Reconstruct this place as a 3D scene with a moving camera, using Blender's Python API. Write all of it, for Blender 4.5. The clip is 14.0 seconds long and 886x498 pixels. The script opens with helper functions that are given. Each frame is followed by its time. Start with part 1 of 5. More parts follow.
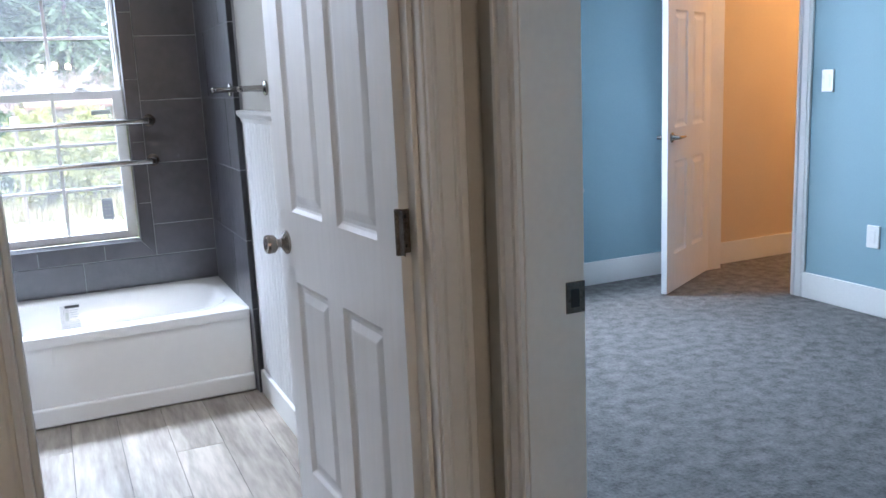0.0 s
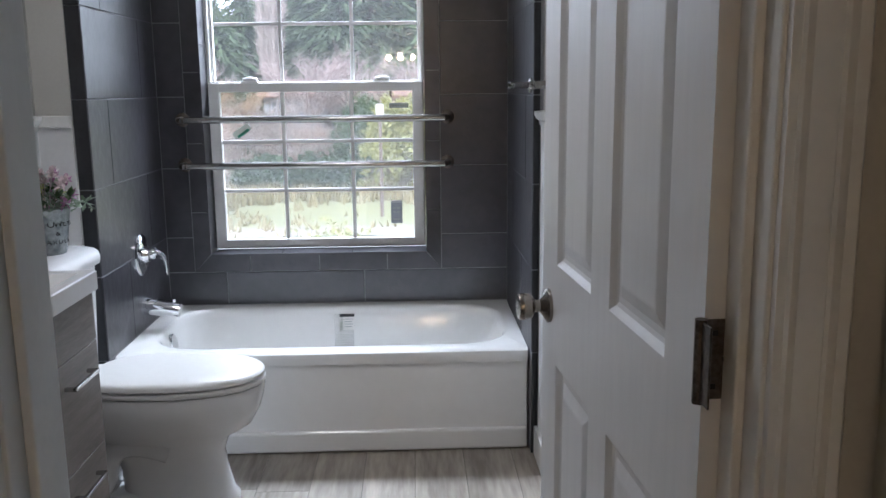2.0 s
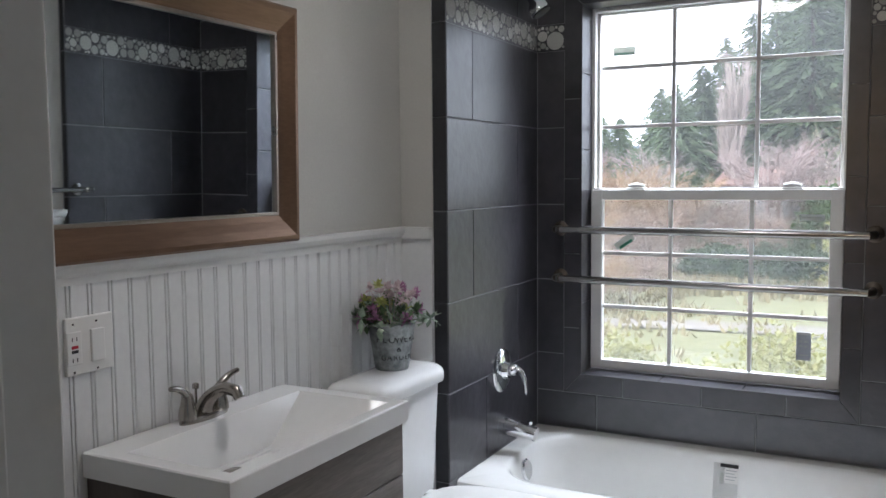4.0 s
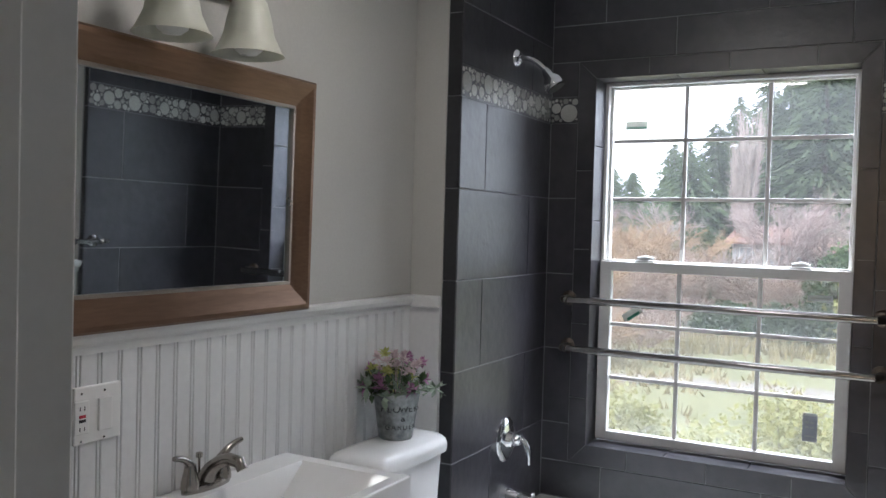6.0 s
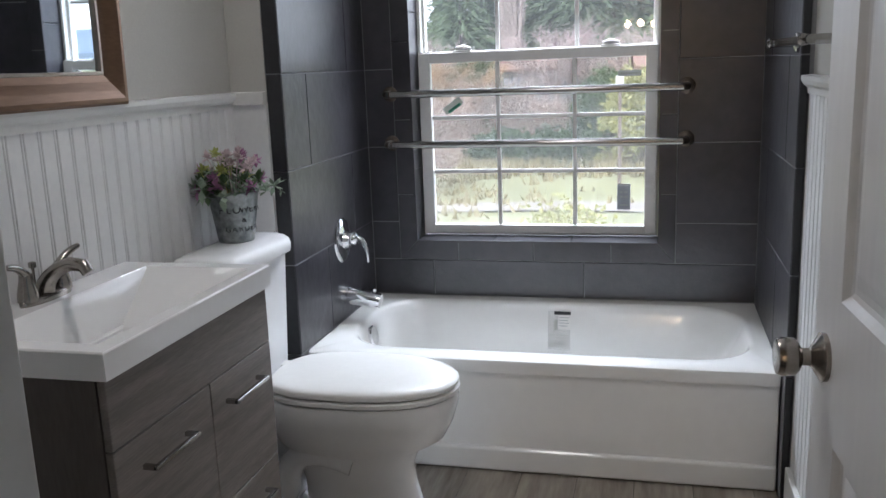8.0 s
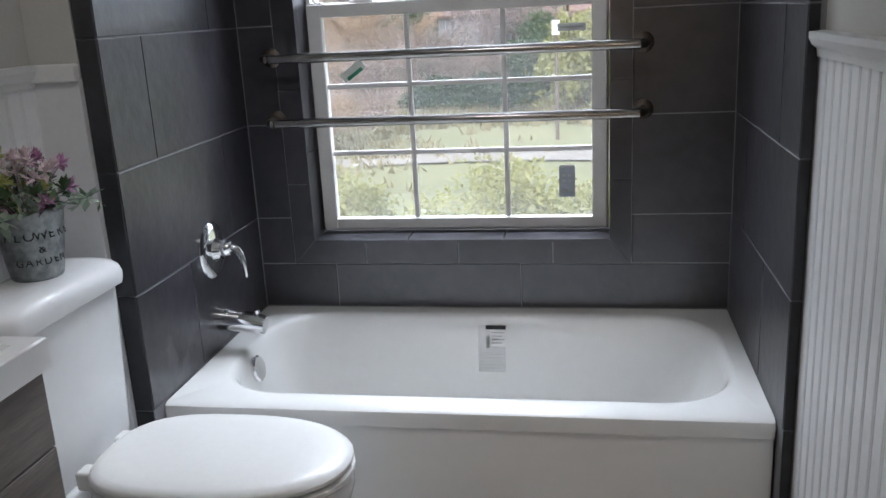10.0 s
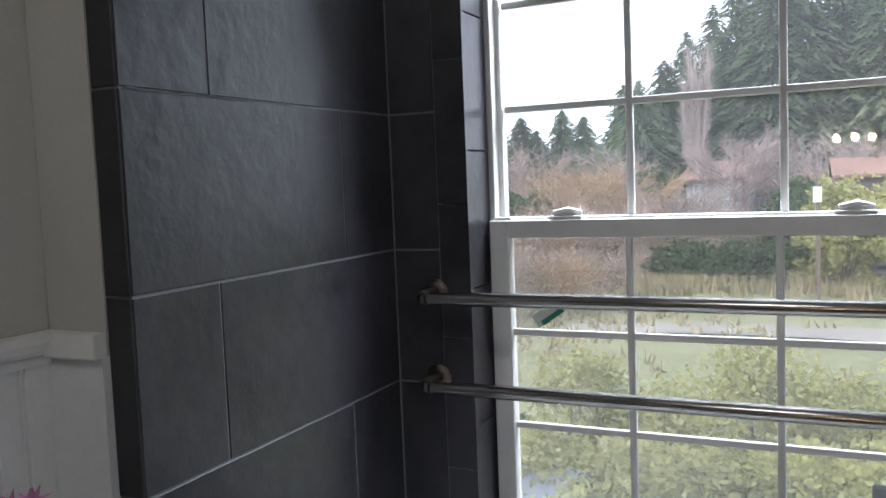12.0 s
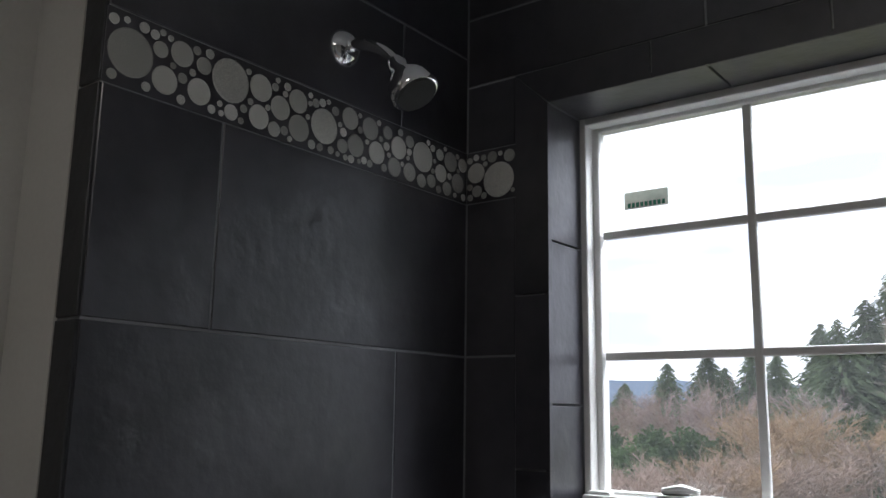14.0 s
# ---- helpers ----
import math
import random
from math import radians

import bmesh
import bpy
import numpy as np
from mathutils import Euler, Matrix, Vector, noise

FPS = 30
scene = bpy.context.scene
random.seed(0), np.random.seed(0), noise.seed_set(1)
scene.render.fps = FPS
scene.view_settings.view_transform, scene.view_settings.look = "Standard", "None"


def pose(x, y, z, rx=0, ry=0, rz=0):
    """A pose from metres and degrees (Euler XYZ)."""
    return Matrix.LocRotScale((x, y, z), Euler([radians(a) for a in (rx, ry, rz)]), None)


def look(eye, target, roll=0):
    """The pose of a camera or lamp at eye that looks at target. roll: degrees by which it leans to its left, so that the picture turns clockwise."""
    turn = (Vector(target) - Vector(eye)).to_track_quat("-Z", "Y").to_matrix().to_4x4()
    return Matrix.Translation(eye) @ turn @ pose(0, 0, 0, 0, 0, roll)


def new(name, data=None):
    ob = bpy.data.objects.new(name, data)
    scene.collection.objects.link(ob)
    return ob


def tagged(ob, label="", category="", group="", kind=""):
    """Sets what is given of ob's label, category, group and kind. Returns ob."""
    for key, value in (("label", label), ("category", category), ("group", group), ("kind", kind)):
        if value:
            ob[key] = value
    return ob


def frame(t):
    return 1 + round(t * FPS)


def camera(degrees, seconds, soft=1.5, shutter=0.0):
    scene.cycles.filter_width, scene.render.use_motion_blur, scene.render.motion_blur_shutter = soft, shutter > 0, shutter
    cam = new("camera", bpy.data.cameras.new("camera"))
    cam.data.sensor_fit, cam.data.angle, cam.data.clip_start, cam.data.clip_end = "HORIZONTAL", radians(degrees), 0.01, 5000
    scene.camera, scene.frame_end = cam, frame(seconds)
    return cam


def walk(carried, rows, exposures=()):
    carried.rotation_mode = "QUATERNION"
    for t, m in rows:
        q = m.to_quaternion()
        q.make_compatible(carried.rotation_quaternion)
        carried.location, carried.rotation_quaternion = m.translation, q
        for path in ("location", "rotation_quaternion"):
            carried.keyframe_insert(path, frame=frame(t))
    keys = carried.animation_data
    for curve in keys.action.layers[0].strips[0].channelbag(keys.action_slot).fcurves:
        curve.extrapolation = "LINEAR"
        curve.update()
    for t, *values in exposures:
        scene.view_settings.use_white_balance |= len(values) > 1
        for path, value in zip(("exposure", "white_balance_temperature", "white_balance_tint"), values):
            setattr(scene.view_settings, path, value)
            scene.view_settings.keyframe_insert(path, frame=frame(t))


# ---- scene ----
cam = camera(54.6, 14.0)
PATH = [
    (0, (0.777, -4.461, 1.325), (1.582, -2.671, 0.942), -2.6),
    (0.5, (0.932, -4.384, 1.325), (1.36, -2.47, 0.934), -1.5),
    (1, (0.982, -4.221, 1.312), (1.267, -2.28, 0.923), -1.2),
    (1.5, (1.014, -3.984, 1.323), (1.206, -2.03, 0.944), -0.6),
    (2, (1.089, -3.752, 1.323), (1.154, -1.787, 0.955), -0.6),
    (2.5, (1.141, -3.543, 1.321), (0.957, -1.587, 0.948), -0.8),
    (3, (1.18, -3.394, 1.329), (0.691, -1.486, 0.985), -1.3),
    (3.5, (1.25, -3.315, 1.361), (0.443, -1.504, 1.103), -1.4),
    (4, (1.294, -3.284, 1.401), (0.364, -1.52, 1.24), -0.5),
    (4.2, (1.302, -3.281, 1.411), (0.355, -1.524, 1.277), -0.1),
    (6.3, (1.305, -3.302, 1.481), (0.352, -1.544, 1.44), 1.7),
    (6.5, (1.299, -3.299, 1.448), (0.345, -1.541, 1.418), 1.4),
    (7, (1.258, -3.306, 1.383), (0.408, -1.498, 1.29), 0.6),
    (7.5, (1.189, -3.317, 1.339), (0.549, -1.444, 1.056), 0.7),
    (7.7, (1.143, -3.325, 1.3), (0.604, -1.43, 0.956), -1.3),
    (9.8, (1.093, -2.709, 1.321), (0.746, -0.817, 0.773), -2.9),
    (10, (1.086, -2.613, 1.32), (0.744, -0.717, 0.784), -3.0),
    (10.2, (1.071, -2.504, 1.323), (0.726, -0.61, 0.78), -3.0),
    (10.5, (1.032, -2.355, 1.323), (0.707, -0.443, 0.834), -3.1),
    (11, (1.021, -2.103, 1.35), (0.651, -0.185, 0.921), -2.7),
    (11.5, (0.955, -1.886, 1.38), (0.324, -0.014, 1.07), -3.2),
    (12, (0.954, -1.722, 1.449), (0.088, 0.074, 1.293), -2.3),
    (12.5, (1.031, -1.561, 1.465), (0.041, 0.176, 1.528), -0.9),
    (13, (0.988, -1.453, 1.483), (-0.029, 0.26, 1.658), 0.1),
    (13.5, (1.002, -1.383, 1.497), (-0.122, 0.244, 1.798), 0.6),
    (14, (0.98, -1.352, 1.496), (-0.216, 0.206, 1.873), 0.9),
]
EXPOSURES = [(t, e + 0.85, k, 12) for t, e, k in ((0.0, 1.75, 5400), (0.8, 1.35, 5600), (1.5, 0.88, 5750), (2.0, 0.85, 5750), (2.5, 0.98, 5750), (3.0, 0.58, 5850), (3.5, 0.6, 6000), (4.0, 0.66, 6050), (6.5, 0.66, 6050), (7.5, 0.78, 6000), (10.0, 0.5, 6000), (11.5, 0.66, 6050), (12.1, 0.0, 6050), (12.5, -0.6, 6050), (13.0, -1.6, 6200), (13.6, -1.7, 6300), (14.0, -0.4, 6250))]
walk(cam, [(t, look(eye, target, roll)) for t, eye, target, roll in PATH], EXPOSURES)


# ---- world, sun, large lights ----
world = bpy.data.worlds.new("overcast")
scene.world = world
world.use_nodes = True
wn, wl = world.node_tree.nodes, world.node_tree.links
wn.clear()
w_out = wn.new("ShaderNodeOutputWorld")
w_bg = wn.new("ShaderNodeBackground")
w_sky = wn.new("ShaderNodeTexSky")
w_sky.sky_type, w_sky.sun_disc = "NISHITA", False
w_sky.sun_elevation, w_sky.sun_rotation = radians(38), radians(200)
w_tc = wn.new("ShaderNodeTexCoord")
w_map = wn.new("ShaderNodeMapping")
w_map.inputs["Scale"].default_value = (1.0, 1.0, 4.5)
w_noise = wn.new("ShaderNodeTexNoise")
w_noise.inputs["Scale"].default_value, w_noise.inputs["Detail"].default_value = 3.6, 8
w_ramp = wn.new("ShaderNodeValToRGB")
w_ramp.color_ramp.elements[0].position, w_ramp.color_ramp.elements[0].color = 0.38, (5.7, 6.1, 7.3, 1)
w_ramp.color_ramp.elements[1].position, w_ramp.color_ramp.elements[1].color = 0.62, (12.4, 12.6, 13.2, 1)
w_mix = wn.new("ShaderNodeMix")
w_mix.data_type = "RGBA"
w_mix.inputs[0].default_value = 0.9
wl.new(w_tc.outputs["Generated"], w_map.inputs["Vector"])
wl.new(w_map.outputs["Vector"], w_noise.inputs["Vector"])
wl.new(w_noise.outputs["Fac"], w_ramp.inputs["Fac"])
wl.new(w_sky.outputs["Color"], w_mix.inputs[6])
wl.new(w_ramp.outputs["Color"], w_mix.inputs[7])
wl.new(w_mix.outputs[2], w_bg.inputs["Color"])
w_bg.inputs["Strength"].default_value = 0.15
wl.new(w_bg.outputs["Background"], w_out.inputs["Surface"])

sun = new("sun", bpy.data.lights.new("sun", "SUN"))
sun.data.energy, sun.data.angle, sun.data.color = 1.2, radians(25), (1.0, 0.97, 0.93)
sun.matrix_world = look((-8, -22, 24), (0, 0, 0))


def lamp(name, kind, place, watts, colour, size=0.1):
    ob = new(name, bpy.data.lights.new(name, kind))
    ob.data.energy, ob.data.color = watts, colour
    if kind == "POINT":
        ob.data.shadow_soft_size = size
    ob.location = place
    return ob


sky_fill = new("bedroom_window_light", bpy.data.lights.new("bedroom_window_light", "AREA"))
sky_fill.data.shape, sky_fill.data.size, sky_fill.data.size_y, sky_fill.data.energy, sky_fill.data.color = "RECTANGLE", 0.9, 1.3, 19, (0.90, 0.955, 1.0)
sky_fill.matrix_world = look((3.12, 0.30, 1.35), (3.12, -2.0, 1.0))
window_sky = new("window_sky_light", bpy.data.lights.new("window_sky_light", "AREA"))
window_sky.data.shape, window_sky.data.size, window_sky.data.size_y, window_sky.data.energy, window_sky.data.color = "RECTANGLE", 1.7, 0.7, 106, (0.91, 0.96, 1.0)
window_sky.matrix_world = look((0.665, 0.85, 2.88), (0.55, -1.1, 0.8))
ring_light = new("ceiling_light_glow", bpy.data.lights.new("ceiling_light_glow", "AREA"))
ring_light.data.shape, ring_light.data.size, ring_light.data.energy, ring_light.data.color = "DISK", 0.34, 1.9, (1.0, 0.92, 0.83)
ring_light.matrix_world = pose(0.61, -1.79, 2.385)
lamp("passage_light", "POINT", (5.9, -0.95, 2.15), 9, (1.0, 0.52, 0.19), 0.12)

# ---- materials ----


def mat(name, a, b=None, rough=0.5, metal=0.0, scale=6.0, fine=60.0, bump=0.1, stretch=(1, 1, 1), spread=0.0, rough_var=0.1, dist=0.01, specular=0.5):
    """Two-scale procedural surface: colour from a to b over a coarse and a fine grain, with relief and uneven gloss."""
    m = bpy.data.materials.new(name)
    m.use_nodes = True
    n, l = m.node_tree.nodes, m.node_tree.links
    p = n["Principled BSDF"]
    b = b or tuple(c * 0.85 for c in a)
    tc, mp = n.new("ShaderNodeTexCoord"), n.new("ShaderNodeMapping")
    mp.inputs["Scale"].default_value = stretch
    l.new(tc.outputs["Object"], mp.inputs["Vector"])
    info = n.new("ShaderNodeObjectInfo")
    shift = n.new("ShaderNodeVectorMath")
    shift.operation = "MULTIPLY_ADD"
    l.new(info.outputs["Random"], shift.inputs[0])
    shift.inputs[1].default_value = (17.0, 31.0, 23.0)
    l.new(mp.outputs["Vector"], shift.inputs[2])
    c, f = n.new("ShaderNodeTexNoise"), n.new("ShaderNodeTexNoise")
    c.inputs["Scale"].default_value, c.inputs["Detail"].default_value = scale, 5
    f.inputs["Scale"].default_value, f.inputs["Detail"].default_value = fine, 4
    for t in (c, f):
        l.new(shift.outputs[0], t.inputs["Vector"])
    add = n.new("ShaderNodeMath")
    add.operation = "MULTIPLY_ADD"
    l.new(f.outputs["Fac"], add.inputs[0])
    add.inputs[1].default_value = 0.4
    half = n.new("ShaderNodeMath")
    half.operation = "MULTIPLY"
    l.new(c.outputs["Fac"], half.inputs[0])
    half.inputs[1].default_value = 0.6
    l.new(half.outputs[0], add.inputs[2])
    ramp = n.new("ShaderNodeValToRGB")
    ramp.color_ramp.elements[0].position, ramp.color_ramp.elements[0].color = 0.36, (*b, 1)
    ramp.color_ramp.elements[1].position, ramp.color_ramp.elements[1].color = 0.64, (*a, 1)
    l.new(add.outputs[0], ramp.inputs["Fac"])
    colour = ramp.outputs["Color"]
    if spread:
        hsv = n.new("ShaderNodeHueSaturation")
        mr = n.new("ShaderNodeMapRange")
        mr.inputs["To Min"].default_value, mr.inputs["To Max"].default_value = 1 - spread, 1 + spread
        l.new(info.outputs["Random"], mr.inputs["Value"])
        l.new(mr.outputs[0], hsv.inputs["Value"])
        l.new(colour, hsv.inputs["Color"])
        colour = hsv.outputs["Color"]
    l.new(colour, p.inputs["Base Color"])
    rr = n.new("ShaderNodeMapRange")
    rr.inputs["To Min"].default_value, rr.inputs["To Max"].default_value = max(0.02, rough - rough_var), min(1, rough + rough_var)
    l.new(c.outputs["Fac"], rr.inputs["Value"])
    l.new(rr.outputs[0], p.inputs["Roughness"])
    p.inputs["Metallic"].default_value = metal
    p.inputs["Specular IOR Level"].default_value = specular
    if bump:
        bp = n.new("ShaderNodeBump")
        bp.inputs["Strength"].default_value, bp.inputs["Distance"].default_value = bump, dist
        l.new(add.outputs[0], bp.inputs["Height"])
        l.new(bp.outputs["Normal"], p.inputs["Normal"])
    return m


SLATE = mat("slate_tile", (0.045, 0.042, 0.052), (0.014, 0.0135, 0.018), 0.34, 0, 3.2, 22, 0.8, spread=0.10, rough_var=0.10, dist=0.006, specular=1.0)
GROUT = mat("grout", (0.31, 0.31, 0.32), (0.23, 0.23, 0.24), 0.9, 0, 10, 200, 0.2)
# slate of the room-facing end strips, their shade put into the colour
EDGE = mat("slate_shaded_edge", (0.030, 0.031, 0.035), (0.018, 0.018, 0.021), 0.5, 0, 6, 50, 0.3, spread=0.06)
MARBLE = mat("pebble_marble", (0.60, 0.59, 0.55), (0.34, 0.335, 0.32), 0.25, 0, 25, 120, 0.05, spread=0.32)
PAINT_GREY = mat("grey_wall_paint", (0.50, 0.49, 0.46), (0.46, 0.45, 0.425), 0.75, 0, 2, 130, 0.25, dist=0.004)
PAINT_BLUE = mat("blue_wall_paint", (0.25, 0.37, 0.425), (0.225, 0.345, 0.40), 0.75, 0, 2, 130, 0.25, dist=0.004)
PAINT_TAN = mat("cream_wall_paint", (0.62, 0.50, 0.34), (0.58, 0.46, 0.31), 0.75, 0, 2, 130, 0.25, dist=0.004)
CEILING = mat("ceiling_paint", (0.74, 0.74, 0.73), (0.68, 0.68, 0.67), 0.85, 0, 3, 90, 0.4, dist=0.004)
TRIM = mat("white_trim_paint", (0.74, 0.735, 0.72), (0.69, 0.685, 0.67), 0.38, 0, 3, 70, 0.0)
BEAD = mat("white_beadboard", (0.73, 0.73, 0.73), (0.67, 0.67, 0.675), 0.42, 0, 3, 60, 0.06)
DOOR = mat("white_door_paint", (0.72, 0.725, 0.74), (0.66, 0.665, 0.68), 0.38, 0, 4, 55, 0.22, stretch=(1, 1, 0.12), dist=0.003)
ENAMEL = mat("white_enamel", (0.80, 0.795, 0.78), (0.77, 0.765, 0.75), 0.10, 0, 2, 30, 0.0, rough_var=0.04)
PORCELAIN = mat("white_porcelain", (0.82, 0.82, 0.82), (0.79, 0.79, 0.79), 0.08, 0, 2, 30, 0.0, rough_var=0.03)
PLASTIC = mat("white_plastic", (0.78, 0.77, 0.75), (0.74, 0.73, 0.71), 0.3, 0, 4, 60, 0.02)
VINYL = mat("white_vinyl", (0.72, 0.71, 0.69), (0.67, 0.66, 0.64), 0.35, 0, 4, 60, 0.03)
DARK = mat("dark_slot", (0.02, 0.02, 0.02), (0.012, 0.012, 0.012), 0.6)
RED = mat("red_button", (0.45, 0.02, 0.04), None, 0.4)
CHROME = mat("chrome", (0.85, 0.86, 0.88), (0.80, 0.81, 0.83), 0.06, 1, 8, 80, 0.0, rough_var=0.03)
NICKEL = mat("brushed_nickel", (0.40, 0.37, 0.34), (0.30, 0.275, 0.25), 0.20, 1, 8, 140, 0.04, stretch=(1, 1, 6))
STEEL = mat("stainless_steel", (0.43, 0.42, 0.40), (0.33, 0.32, 0.31), 0.15, 1, 8, 120, 0.02)
HINGE = mat("tarnished_hinge", (0.19, 0.16, 0.135), (0.09, 0.075, 0.062), 0.42, 1, 40, 160, 0.1)
BRONZE = mat("bronze_mirror_frame", (0.24, 0.145, 0.09), (0.17, 0.10, 0.063), 0.34, 0.75, 4, 180, 0.08, stretch=(1, 0.1, 1))
BRONZE_LIP = mat("silver_lip", (0.42, 0.36, 0.31), (0.32, 0.27, 0.23), 0.3, 0.9, 6, 120, 0.03)
GALV = mat("galvanised_tin", (0.36, 0.38, 0.38), (0.11, 0.125, 0.13), 0.42, 0.85, 14, 70, 0.15, rough_var=0.15)
INK = mat("black_print", (0.02, 0.02, 0.022), None, 0.6)
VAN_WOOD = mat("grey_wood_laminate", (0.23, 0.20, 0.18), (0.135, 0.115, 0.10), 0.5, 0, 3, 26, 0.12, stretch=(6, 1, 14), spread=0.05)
# the same laminate at under half brightness: shade painted onto sides and carcass
VAN_SIDE = mat("grey_wood_laminate_shaded", (0.105, 0.088, 0.078), (0.06, 0.05, 0.044), 0.5, 0, 3, 26, 0.12, stretch=(6, 14, 1))
PLANK = mat("grey_oak_plank", (0.47, 0.42, 0.36), (0.20, 0.17, 0.14), 0.42, 0, 2.6, 15, 0.15, stretch=(3.6, 0.45, 1), spread=0.20, rough_var=0.08)
CARPET = mat("grey_carpet", (0.25, 0.245, 0.24), (0.115, 0.113, 0.111), 0.95, 0, 16, 75, 0.9, dist=0.03, specular=0.1)
SHADE = mat("frosted_glass_shade", (0.66, 0.66, 0.58), (0.60, 0.60, 0.53), 0.35, 0, 3, 40, 0.02)
BULB = mat("white_bulb", (0.85, 0.85, 0.82), None, 0.3)
PAPER = mat("sticker_paper", (0.55, 0.56, 0.52), (0.42, 0.44, 0.40), 0.7, 0, 20, 120, 0.0)
PAPER_GREY = mat("grey_label", (0.44, 0.45, 0.47), (0.35, 0.36, 0.38), 0.6, 0, 20, 120, 0.0)
PAPER_PALE = mat("pale_label", (0.70, 0.71, 0.70), (0.62, 0.63, 0.62), 0.7, 0, 20, 120, 0.0)
GREEN_INK = mat("green_ink", (0.03, 0.22, 0.14), None, 0.7)
SOIL = mat("moss_filling", (0.06, 0.05, 0.035), None, 0.95)
LEAF_G = mat("silk_leaf_green", (0.10, 0.17, 0.07), (0.05, 0.09, 0.035), 0.6, 0, 20, 90, 0.0)
LEAF_PALE = mat("silk_leaf_pale", (0.35, 0.42, 0.33), (0.20, 0.27, 0.19), 0.7, 0, 20, 90, 0.0)
PETAL_PINK = mat("mauve_petals", (0.50, 0.24, 0.42), (0.30, 0.12, 0.24), 0.7, 0, 30, 90, 0.0)
PETAL_PALE = mat("pale_petals", (0.75, 0.62, 0.62), (0.55, 0.42, 0.45), 0.7, 0, 30, 90, 0.0)
PETAL_YELLOW = mat("yellow_green_petals", (0.58, 0.60, 0.20), (0.38, 0.42, 0.12), 0.7, 0, 30, 90, 0.0)
CONIFER = mat("conifer_needles", (0.15, 0.20, 0.105), (0.055, 0.085, 0.042), 0.8, 0, 0.5, 4, 0.0, spread=0.25)
SHRUB = mat("yellow_green_leaves", (0.52, 0.49, 0.20), (0.27, 0.28, 0.10), 0.7, 0, 1.0, 8, 0.0, spread=0.15)
HEDGE = mat("dark_green_leaves", (0.09, 0.14, 0.05), (0.04, 0.07, 0.03), 0.7, 0, 1.0, 8, 0.0, spread=0.25)
TWIG = mat("bare_twigs", (0.36, 0.27, 0.215), (0.23, 0.17, 0.14), 0.9, 0, 0.4, 5, 0.0, spread=0.2)
TWIG_PALE = mat("pale_bare_twigs", (0.42, 0.36, 0.32), (0.30, 0.24, 0.22), 0.9, 0, 0.4, 5, 0.0, spread=0.1)
TWIG_RED = mat("reddish_bare_twigs", (0.38, 0.30, 0.275), (0.27, 0.205, 0.19), 0.9, 0, 0.4, 5, 0.0)
TWIG_GOLD = mat("golden_bare_twigs", (0.40, 0.28, 0.17), (0.28, 0.185, 0.11), 0.9, 0, 0.4, 5, 0.0)
BARK = mat("bark", (0.14, 0.115, 0.095), (0.07, 0.055, 0.045), 0.9, 0, 2, 12, 0.3)
GRASS = mat("meadow_grass", (0.27, 0.26, 0.145), (0.165, 0.17, 0.09), 0.95, 0, 0.12, 2.2, 0.3, dist=0.1, specular=0.1)
DRY = mat("dry_grass", (0.38, 0.32, 0.19), (0.24, 0.21, 0.11), 0.95, 0, 0.3, 4, 0.2, specular=0.1)
GRAVEL = mat("gravel_track", (0.34, 0.31, 0.27), (0.24, 0.215, 0.185), 0.95, 0, 0.5, 9, 0.2, specular=0.1)
# hill colour with the blue haze of distance mixed in
HILL = mat("hazed_hill", (0.17, 0.21, 0.27), (0.13, 0.165, 0.22), 0.95, 0, 0.004, 0.05, 0.0, specular=0.0)
ROOF = mat("red_brown_roof", (0.26, 0.155, 0.12), (0.19, 0.11, 0.09), 0.9, 0, 0.7, 10, 0.2)
SIDING = mat("grey_siding", (0.42, 0.42, 0.42), (0.36, 0.36, 0.36), 0.8, 0, 0.7, 10, 0.1, stretch=(1, 1, 12))
SIDING_DARK = mat("brown_siding", (0.19, 0.155, 0.135), (0.14, 0.115, 0.10), 0.8, 0, 0.7, 10, 0.1, stretch=(1, 1, 12))
CAR = mat("white_car_paint", (0.75, 0.76, 0.78), None, 0.2)
POLE = mat("weathered_pole", (0.20, 0.155, 0.125), (0.13, 0.10, 0.08), 0.9, 0, 3, 20, 0.2, stretch=(1, 1, 0.2))
SLATE_ROOF = mat("grey_shed_roof", (0.25, 0.27, 0.31), (0.19, 0.21, 0.25), 0.7, 0, 2, 12, 0.1)


def glass_material():
    m = bpy.data.materials.new("window_glass")
    m.use_nodes = True
    n, l = m.node_tree.nodes, m.node_tree.links
    n.clear()
    out, mix = n.new("ShaderNodeOutputMaterial"), n.new("ShaderNodeMixShader")
    clear, gloss, fres = n.new("ShaderNodeBsdfTransparent"), n.new("ShaderNodeBsdfGlossy"), n.new("ShaderNodeFresnel")
    clear.inputs["Color"].default_value = (0.93, 0.94, 0.935, 1)
    gloss.inputs["Roughness"].default_value = 0.01
    fres.inputs["IOR"].default_value = 1.5
    l.new(fres.outputs[0], mix.inputs[0])
    l.new(clear.outputs[0], mix.inputs[1])
    l.new(gloss.outputs[0], mix.inputs[2])
    # veiling glare over the view, imitated by a little translucent white
    haze, glare = n.new("ShaderNodeMixShader"), n.new("ShaderNodeBsdfTranslucent")
    glare.inputs["Color"].default_value = (0.9, 0.92, 0.95, 1)
    haze.inputs[0].default_value = 0.012
    l.new(mix.outputs[0], haze.inputs[1])
    l.new(glare.outputs[0], haze.inputs[2])
    l.new(haze.outputs[0], out.inputs["Surface"])
    return m


